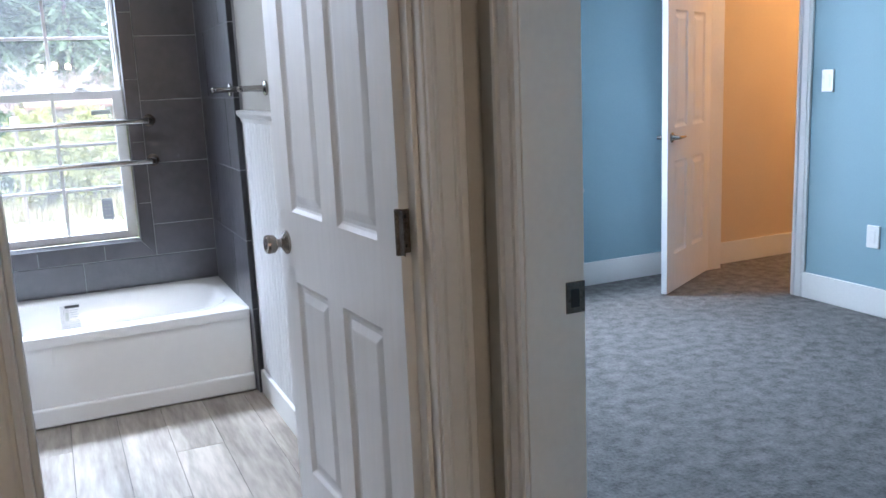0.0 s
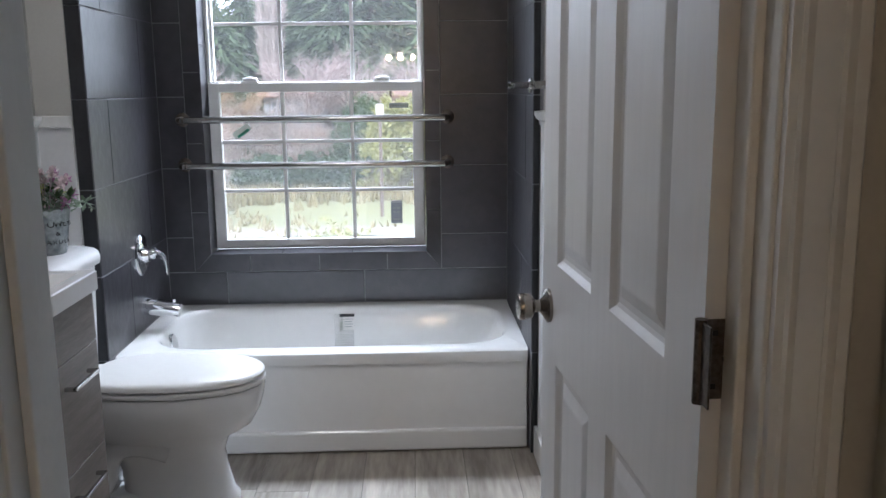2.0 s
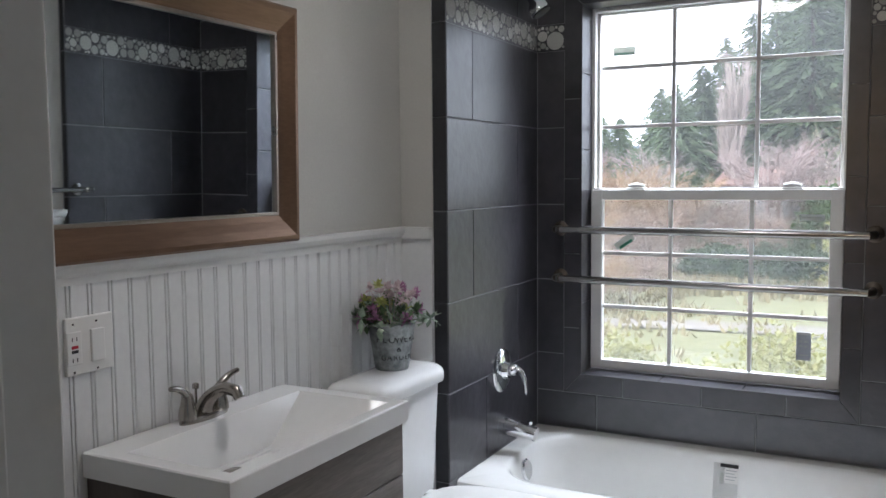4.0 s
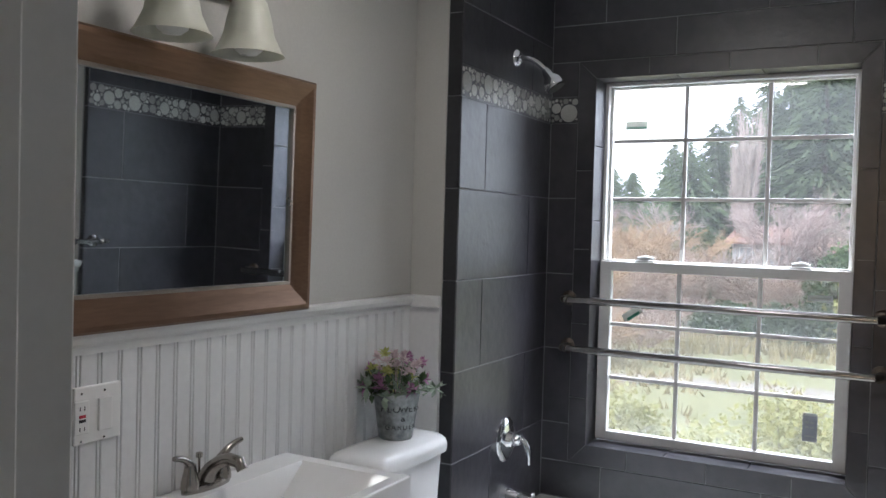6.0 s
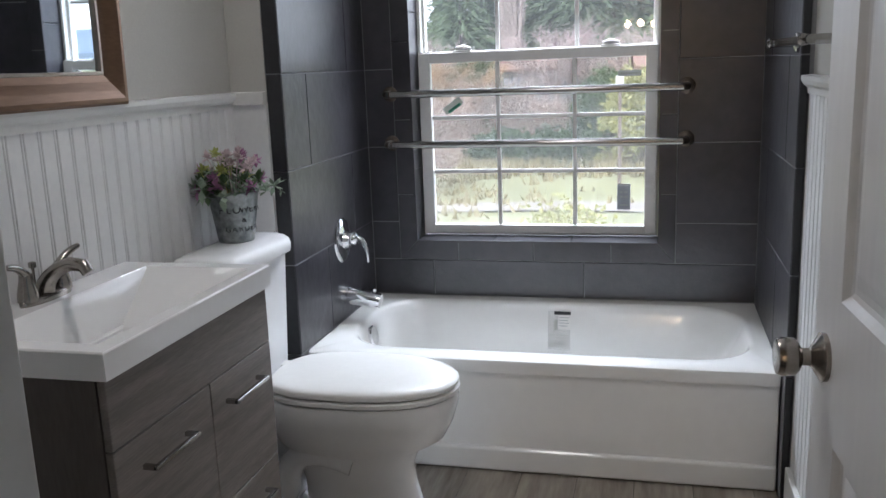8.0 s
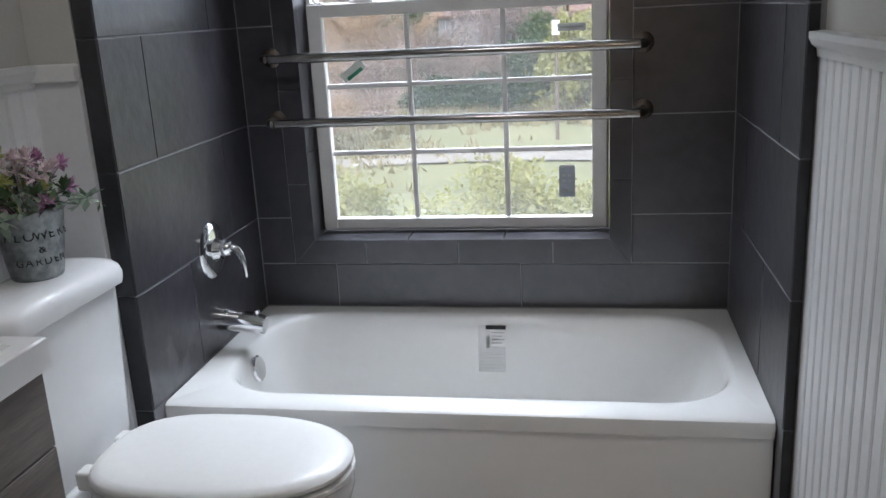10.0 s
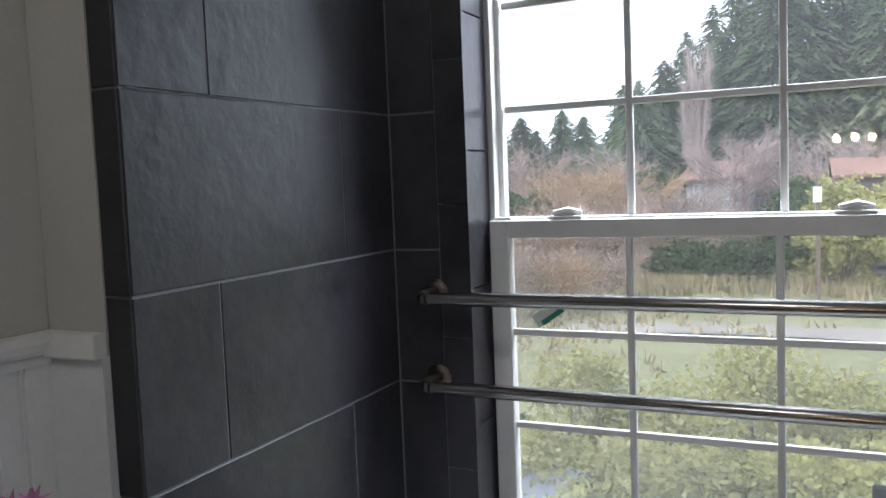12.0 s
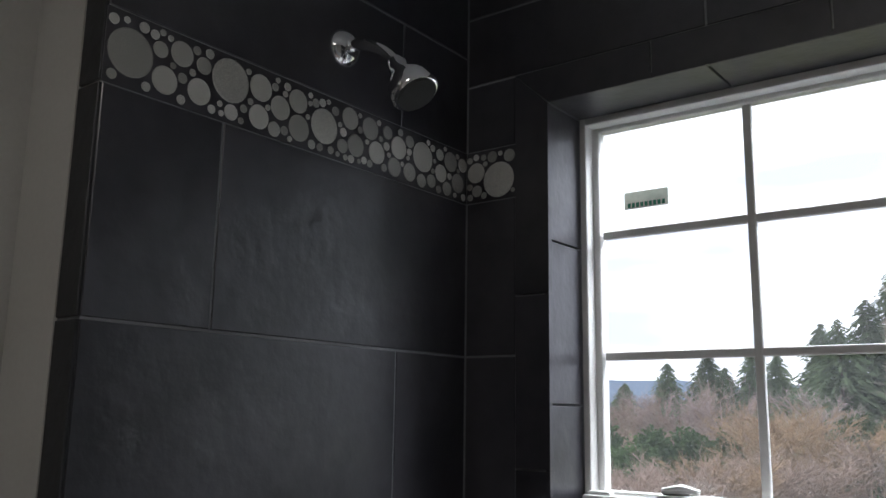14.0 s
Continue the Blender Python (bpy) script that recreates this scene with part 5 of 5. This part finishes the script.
for i, (a, d, h, w) in enumerate(((17.0, 15.5, 2.7, 1.5), (11.0, 15.0, 2.3, 1.5), (5.5, 15.8, 2.9, 1.5), (0.5, 15.2, 2.4, 1.4), (-4.5, 15.5, 2.6, 1.5), (14.0, 12.6, 1.9, 1.3), (8.0, 12.4, 1.9, 1.4), (2.5, 12.6, 1.8, 1.3),
                                  (-2.0, 12.4, 1.9, 1.3), (20.0, 13.2, 2.0, 1.2), (-8.0, 15.0, 2.6, 1.5), (18.0, 11.0, 1.5, 1.2), (5.0, 10.6, 1.5, 1.2), (-5.5, 11.5, 1.8, 1.3), (11.5, 10.6, 1.4, 1.2))):
    x, y = az(a, d)
    bush(x, y, h, w, 500 + i, SHRUB, "yellow-green leafy shrub below the window", 0.13, 95, per=30)
for i, (a, d, h, w) in enumerate(((0.6, 44, 5.4, 2.6), (-2.4, 46, 5.2, 2.6), (3.6, 50, 4.0, 2.2), (11.8, 62, 5.4, 2.4), (21.5, 58, 4.6, 2.2), (23.6, 60, 4.4, 2.2), (19.2, 62, 4.0, 2.0), (6.0, 46, 2.0, 2.6), (10.0, 47, 1.9, 2.4),
                                  (25.0, 54, 4.0, 2.4), (3.0, 60, 4.6, 2.4), (-6.0, 50, 4.6, 2.4), (24.0, 15.5, 1.6, 1.0), (27.0, 60, 4.5, 2.4))):
    x, y = az(a, d)
    bush(x, y, h, w, 560 + i, SHRUB if i < 2 else HEDGE, "bushy evergreen at the meadow edge", 0.30, 110, "evergreen_bush", 24)

# thicket of twigs filling the bank
bm = bmesh.new()
for _ in range(15000):
    a, d = rng.uniform(-12, 32), rng.uniform(50, 92)
    x, y = az(a, d)
    z = ground_height(x, y)
    L = rng.uniform(0.8, 2.6)
    dx, dy = rng.gauss(0, 0.4), rng.gauss(0, 0.4)
    v = [bm.verts.new((x - 0.04, y, z - 0.1)), bm.verts.new((x + 0.04, y, z - 0.1)), bm.verts.new((x + dx * L, y + dy * L, z + L))]
    bm.faces.new(v)
tagged(part("undergrowth", bm, TWIG), "brown leafless undergrowth covering the bank", "undergrowth", kind="stuff")

# far hills; the blue of the air is painted into their colour
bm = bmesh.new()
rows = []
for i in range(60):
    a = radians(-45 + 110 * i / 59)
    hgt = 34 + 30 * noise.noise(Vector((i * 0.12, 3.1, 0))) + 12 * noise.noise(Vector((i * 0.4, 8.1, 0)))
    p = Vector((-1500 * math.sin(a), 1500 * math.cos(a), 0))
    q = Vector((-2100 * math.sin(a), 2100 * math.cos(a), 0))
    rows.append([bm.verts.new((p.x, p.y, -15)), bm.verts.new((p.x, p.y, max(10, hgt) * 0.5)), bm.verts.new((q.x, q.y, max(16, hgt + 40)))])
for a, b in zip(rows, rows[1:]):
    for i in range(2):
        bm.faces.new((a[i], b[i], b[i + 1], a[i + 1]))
structure("backdrop_hills", bm, HILL, "distant hills with blue haze painted into their colour", "hills")


def house(x, y, w, d, h, wall, turn, label, storeys=2):
    """Gabled house with a roof that overhangs and windows with frames."""
    z0 = ground_height(x, y) - 0.3
    t = thing("house", (x, y, z0), label, "house")
    m = pose(x, y, z0, 0, 0, turn)
    bm = box(bmesh.new(), -w / 2, w / 2, -d / 2, d / 2, 0, h)
    bmesh.ops.transform(bm, matrix=m, verts=bm.verts)
    part("wall", bm, wall, t)
    bm = bmesh.new()
    rings(bm, [[(e * (w / 2 + 0.5), -d / 2 - 0.6, h - 0.05), (e * (w / 2 + 0.5), 0, h + d * 0.20), (e * (w / 2 + 0.5), d / 2 + 0.6, h - 0.05), (e * (w / 2 + 0.5), d / 2 + 0.6, h + 0.13), (e * (w / 2 + 0.5), 0, h + d * 0.20 + 0.2), (e * (w / 2 + 0.5), -d / 2 - 0.6, h + 0.13)] for e in (-1, 1)])
    bmesh.ops.transform(bm, matrix=m, verts=bm.verts)
    part("roof", bm, ROOF, t)
    n = int(w / 1.9)
    for s in range(storeys):
        for i in range(n):
            cx = -w / 2 + w * (i + 0.5) / n
            cz = h * (s + 0.55) / storeys
            bm = boxes((cx - 0.5, cx + 0.5, -d / 2 - 0.03, -d / 2 + 0.05, cz - 0.62, cz + 0.62))
            bmesh.ops.transform(bm, matrix=m, verts=bm.verts)
            wf = part("window", bm, VINYL, t)
            bm = boxes((cx - 0.42, cx - 0.03, -d / 2 - 0.04, -d / 2 - 0.02, cz - 0.54, cz + 0.54), (cx + 0.03, cx + 0.42, -d / 2 - 0.04, -d / 2 - 0.02, cz - 0.54, cz + 0.54))
            bmesh.ops.transform(bm, matrix=m, verts=bm.verts)
            part("pane", bm, PAPER_GREY, wf)
    return t


x, y = az(7.4, 70)
house(x, y, 4.2, 6, 3.9, SIDING, -8, "grey gabled house among bare trees")
x, y = az(4.2, 73)
house(x, y, 8.4, 6, 2.9, SIDING_DARK, -4, "low house with a red-brown roof among trees", 1)
x, y = az(-1.2, 62)
house(x, y, 4.5, 5, 4.6, SIDING_DARK, 4, "low house with a red-brown roof among trees", 1)
shed = thing("shed", (*az(21.0, 13.0), ground_height(*az(21.0, 13.0))), "small garden shed with a grey roof", "shed")
x, y = az(21.0, 13.0)
z0 = ground_height(x, y)
part("wall", boxes((x - 0.9, x + 0.9, y - 0.8, y + 0.8, z0 - 0.2, z0 + 0.9)), SIDING_DARK, shed)
bm = bmesh.new()
rings(bm, [[(x + e, y - 1.0, z0 + 0.85), (x + e, y, z0 + 1.25), (x + e, y + 1.0, z0 + 0.85), (x + e, y + 1.0, z0 + 0.92), (x + e, y, z0 + 1.33), (x + e, y - 1.0, z0 + 0.92)] for e in (-1.05, 1.05)])
part("roof", bm, SLATE_ROOF, shed)
x, y = az(2.0, 36)
z0 = ground_height(x, y)
pole = thing("utility_pole", (x, y, z0), "thin weathered wooden utility post in the meadow", "post")
bm = bmesh.new()
tube(bm, [(x, y, z0 - 0.3), (x, y, z0 + 5.2)], [0.09, 0.07], 8)
part("post", bm, POLE, pole)
part("meter_box", box(bmesh.new(), x - 0.16, x + 0.16, y - 0.22, y - 0.07, z0 + 4.4, z0 + 5.0, 0.02), VINYL, pole, "pale box on the post")
x, y = az(24.4, 56)
z0 = ground_height(x, y)
car = thing("car", (x, y, z0), "white parked car by the track", "car")
bm = bmesh.new()
rings(bm, [[(x + u * 2.1, y + e * 0.85, z0 + v) for u, v in ((-1, .35), (-1, .75), (-.8, .85), (-.45, .92), (-.2, 1.38), (.45, 1.40), (.75, .95), (1, .88), (1, .35))] for e in (-1, 1)])
part("body", bm, CAR, car)
part("side_window", boxes((x - 0.5, x + 0.95, y - 0.87, y - 0.84, z0 + 0.97, z0 + 1.30)), DARK, car)
for u in (-1.3, 1.3):
    bm = bmesh.new()
    lathe(bm, (x + u, y - 0.88, z0 + 0.33), (0, 1, 0), [(0, 0.1), (0.0, 0.33), (0.2, 0.33)], 14)
    part("wheel", bm, DARK, car)

# ---- beadboard ----


def bead_wall(name, x, sign, y0, y1, label):
    base = structure(name, boxes((min(x - sign * 0.010, x - sign * 0.004), max(x - sign * 0.010, x - sign * 0.004), y0, y1, 0.09, 1.20)), BEAD, label, "wainscot")
    n = int(round((y1 - y0) / 0.0524))
    p = (y1 - y0) / n
    bm = bmesh.new()
    prof = [(-p / 2 + 0.0022, -0.005), (-p / 2 + 0.0030, -0.001), (-p / 2 + 0.0050, 0.0), (p / 2 - 0.0110, 0.0), (p / 2 - 0.0100, -0.0025), (p / 2 - 0.0085, -0.0025), (p / 2 - 0.0070, 0.0006), (p / 2 - 0.0042, 0.0006), (p / 2 - 0.0026, -0.0012), (p / 2 - 0.0022, -0.005)]
    rings(bm, [[(sign * d, u, z) for u, d in prof] for z in (0.10, 1.205)])
    me = mesh_of("bead_board", bm, BEAD)
    for i in range(n):
        piece("board", me, base, (x, y0 + (i + 0.5) * p, 0))
    return base


bead_wall("wainscot_west", XW, 1, YD, -0.805, "white grooved beadboard wainscot behind the vanity")
bead_wall("wainscot_east", XE, -1, YD, -0.805, "white grooved beadboard wainscot beside the door")
structure("wainscot_return", boxes((XW, -0.052, -0.812, -0.79, 0.0, 1.21)), BEAD, "plain white wainscot return beside the tiles", "wainscot")

# ---- floor planks ----
r = random.Random(3)
pw = 0.178
pcol = 0
xx = -0.17
while xx < 1.53:
    yy = YD - 0.06 - r.uniform(0, 1.0)
    while yy < 0.0:
        a, b = max(yy, YD - 0.058), min(yy + 1.22, 0.008)
        if b - a > 0.02:
            x1 = min(xx + pw, 1.53)
            bm = box(bmesh.new(), 0.0008, x1 - xx - 0.0008, 0.0008, b - a - 0.0008, -0.004, 0.0, 0.0008, 1)
            piece("plank", mesh_of("plank", bm, PLANK), floor_sub, (xx, a, 0))
        yy += 1.22
    xx += pw

# ---- wall tiles ----
G = 0.0020
tile_cache = {}


def tile(wall, a0, a1, z0, z1, axis, face, into, material=SLATE):
    """One bevelled slab: a0..a1 along the wall, face at its front, into the wall."""
    key = (round(a1 - a0, 3), round(z1 - z0, 3), axis, into, material.name)
    if key not in tile_cache:
        w, h = a1 - a0, z1 - z0
        bm = bmesh.new()
        e = 0.0012
        if axis == "x":
            lo = [[(G + i, d * into, G + i), (w - G - i, d * into, G + i), (w - G - i, d * into, h - G - i), (G + i, d * into, h - G - i)] for d, i in ((0.009, 0), (e, 0), (0, e))]
        else:
            lo = [[(d * into, G + i, G + i), (d * into, w - G - i, G + i), (d * into, w - G - i, h - G - i), (d * into, G + i, h - G - i)] for d, i in ((0.009, 0), (e, 0), (0, e))]
        rings(bm, lo)
        tile_cache[key] = mesh_of("tile", bm, material)
    jig = r.uniform(-0.0004, 0.0004)
    place = (a0, face + jig, z0) if axis == "x" else (face + jig, a0, z0)
    return piece("tile", tile_cache[key], wall, place)


def run(wall, lo, hi, z0, z1, joints, axis, face, into, material=SLATE):
    cuts = [lo, *[j for j in joints if lo + 0.01 < j < hi - 0.01], hi]
    for a, b in zip(cuts, cuts[1:]):
        tile(wall, a, b, z0, z1, axis, face, into, material)


YF = -0.797
side_rows = [(-0.50,), (-0.205,), (-0.603,), (-0.205,), (-0.603,)]
for i in range(5):
    run(wall_alcove, YF, 0, ROWS[i], ROWS[i + 1], side_rows[i], "y", 0.0, -1)
    run(wall_alcove_east, YF, 0, ROWS[i], ROWS[i + 1], side_rows[i], "y", W, 1)
for z0, z1, j in ((BAND1, 2.215, (-0.205,)), (2.215, CEIL - 0.001, (-0.603,))):
    run(wall_alcove, YF, 0, z0, z1, j, "y", 0.0, -1)
    run(wall_alcove_east, YF, 0, z0, z1, j, "y", W, 1)
# end strips that face the room
for z0, z1 in list(zip([0.0] + ROWS, ROWS + [1.908])) + [(1.908, 2.18), (2.18, CEIL - 0.001)]:
    if z1 - z0 < 0.01:
        continue
    tile(wall_alcove, -0.052, 0.0, z0, z1, "x", -0.800, 1, EDGE)
    tile(wall_alcove_east, W, XE, z0, z1, "x", -0.800, 1, EDGE)
# window wall
run(wall_north, 0, W, RIM, TZ0, (0.255, 0.862), "x", 0.0, 1)
for i in range(5):
    z0, z1 = max(ROWS[i], TZ0), ROWS[i + 1]
    run(wall_north, 0, TX0, z0, z1, (), "x", 0.0, 1)
    run(wall_north, TX1, W, z0, z1, (), "x", 0.0, 1)
for a, b in ((0, TX0), (TX1, W)):
    run(wall_north, a, b, BAND1, TZ1, (), "x", 0.0, 1)
run(wall_north, 0, W, TZ1, 2.30, (0.50, 1.11), "x", 0.0, 1)
run(wall_north, 0, W, 2.30, CEIL - 0.001, (0.22, 0.83, 1.44), "x", 0.0, 1)


def trim_tile(u0, u1, side):
    """A surround tile; the end ones are mitred into the corners."""
    wid = {"b": (TZ0, WZ0), "t": (WZ1, TZ1), "l": (TX0, WX0), "r": (WX1, TX1)}[side]
    ends = (TX0, TX1, WX0, WX1) if side in "bt" else (TZ0, TZ1, WZ0, WZ1)
    outer_w, inner_w = (wid[0], wid[1]) if side in "bl" else (wid[1], wid[0])
    s = 1 if side in "bl" else -1
    o0, i0 = u0, (ends[2] if u0 == ends[0] else u0)
    o1, i1 = u1, (ends[3] if u1 == ends[1] else u1)
    g = G
    loop = [(o0 + g, outer_w + s * g), (o1 - g, outer_w + s * g), (i1 - g, inner_w), (i0 + g, inner_w)]
    bm = bmesh.new()
    lo = []
    for yv in (0.008, -0.004):
        lo.append([(u, yv, w) if side in "bt" else (w, yv, u) for u, w in loop])
    rings(bm, lo)
    ob = part("surround_tile", bm, SLATE, wall_north)


for side, cuts in (("b", (TX0, 0.36, 0.665, 0.965, TX1)), ("t", (TX0, 0.40, 0.70, 1.0, TX1)), ("l", (TZ0, 0.80, 1.10, 1.40, 1.715, TZ1)), ("r", (TZ0, 0.80, 1.10, 1.40, 1.715, TZ1))):
    for a, b in zip(cuts, cuts[1:]):
        trim_tile(a, b, side)
# reveal lining
for a, b in ((WZ0, 0.90), (0.90, 1.21), (1.21, 1.515), (1.515, 1.815), (1.815, WZ1)):
    part("reveal_tile", box(bmesh.new(), WX0 - 0.010, WX0 - 0.001, -0.003, 0.121, a + G, b - G, 0.001, 1), SLATE, wall_north)
    part("reveal_tile", box(bmesh.new(), WX1 + 0.001, WX1 + 0.010, -0.003, 0.121, a + G, b - G, 0.001, 1), SLATE, wall_north)
for a, b in ((WX0, 0.50), (0.50, 0.81), (0.81, WX1)):
    part("reveal_tile", box(bmesh.new(), a + G, b - G, -0.003, 0.121, WZ0 - 0.010, WZ0 + 0.001, 0.001, 1), SLATE, wall_north)
    part("reveal_tile", box(bmesh.new(), a + G, b - G, -0.003, 0.121, WZ1 - 0.001, WZ1 + 0.010, 0.001, 1), SLATE, wall_north)

# dark setting bed behind the pebbles
part("band_bed", boxes((-0.0019, -0.0008, -0.797, -0.0005, BAND0, BAND1)), SLATE, wall_alcove)
part("band_bed", boxes((W + 0.0008, W + 0.0019, -0.797, -0.0005, BAND0, BAND1)), SLATE, wall_alcove_east)
part("band_bed", boxes((0.0, TX0, 0.0008, 0.0019, BAND0, BAND1)), SLATE, wall_north)
part("band_bed", boxes((TX1, W, 0.0008, 0.0019, BAND0, BAND1)), SLATE, wall_north)

# ---- pebble band: packed round marble slices ----
bm = bmesh.new()
lathe(bm, (0, 0, 0), (0, 0, 1), [(-0.004, 1.0), (0.0006, 1.0), (0.0016, 0.94), (0.0018, 0.4)], 20)
DISC = mesh_of("pebble_disc", bm, MARBLE, False)


def pebble_band(wall, length, place, turn, seed):
    q = random.Random(seed)
    done = []
    z0, z1 = BAND0 + 0.003, BAND1 - 0.003
    for size, tries in (((0.028, 0.036), 70), ((0.017, 0.022), 500), ((0.011, 0.014), 1200), ((0.0065, 0.0085), 2500), ((0.0045, 0.0055), 2500)):
        for _ in range(tries):
            s = q.uniform(*size)
            if length < 2.2 * s:
                continue
            u, z = q.uniform(s, length - s), q.uniform(z0 + s, z1 - s)
            if size[0] > 0.02 and any(abs(u - a) < 0.13 for a, b, c in done):
                continue
            if all((u - a) ** 2 + (z - b) ** 2 > (s + c + 0.0012) ** 2 for a, b, c in done):
                done.append((u, z, s))
    for u, z, s in done:
        piece("pebble_slice", DISC, wall, place(u, z), (s, s, 1), turn)


pebble_band(wall_alcove, 0.795, lambda u, z: (-0.0008, -0.795 + u, z), (0, radians(90), 0), 1)
pebble_band(wall_north, TX0 - 0.002, lambda u, z: (u, 0.0008, z), (radians(90), 0, 0), 2)
pebble_band(wall_north, W - TX1 - 0.002, lambda u, z: (TX1 + u, 0.0008, z), (radians(90), 0, 0), 3)
pebble_band(wall_alcove_east, 0.795, lambda u, z: (W + 0.0008, -0.795 + u, z), (0, radians(-90), 0), 4)
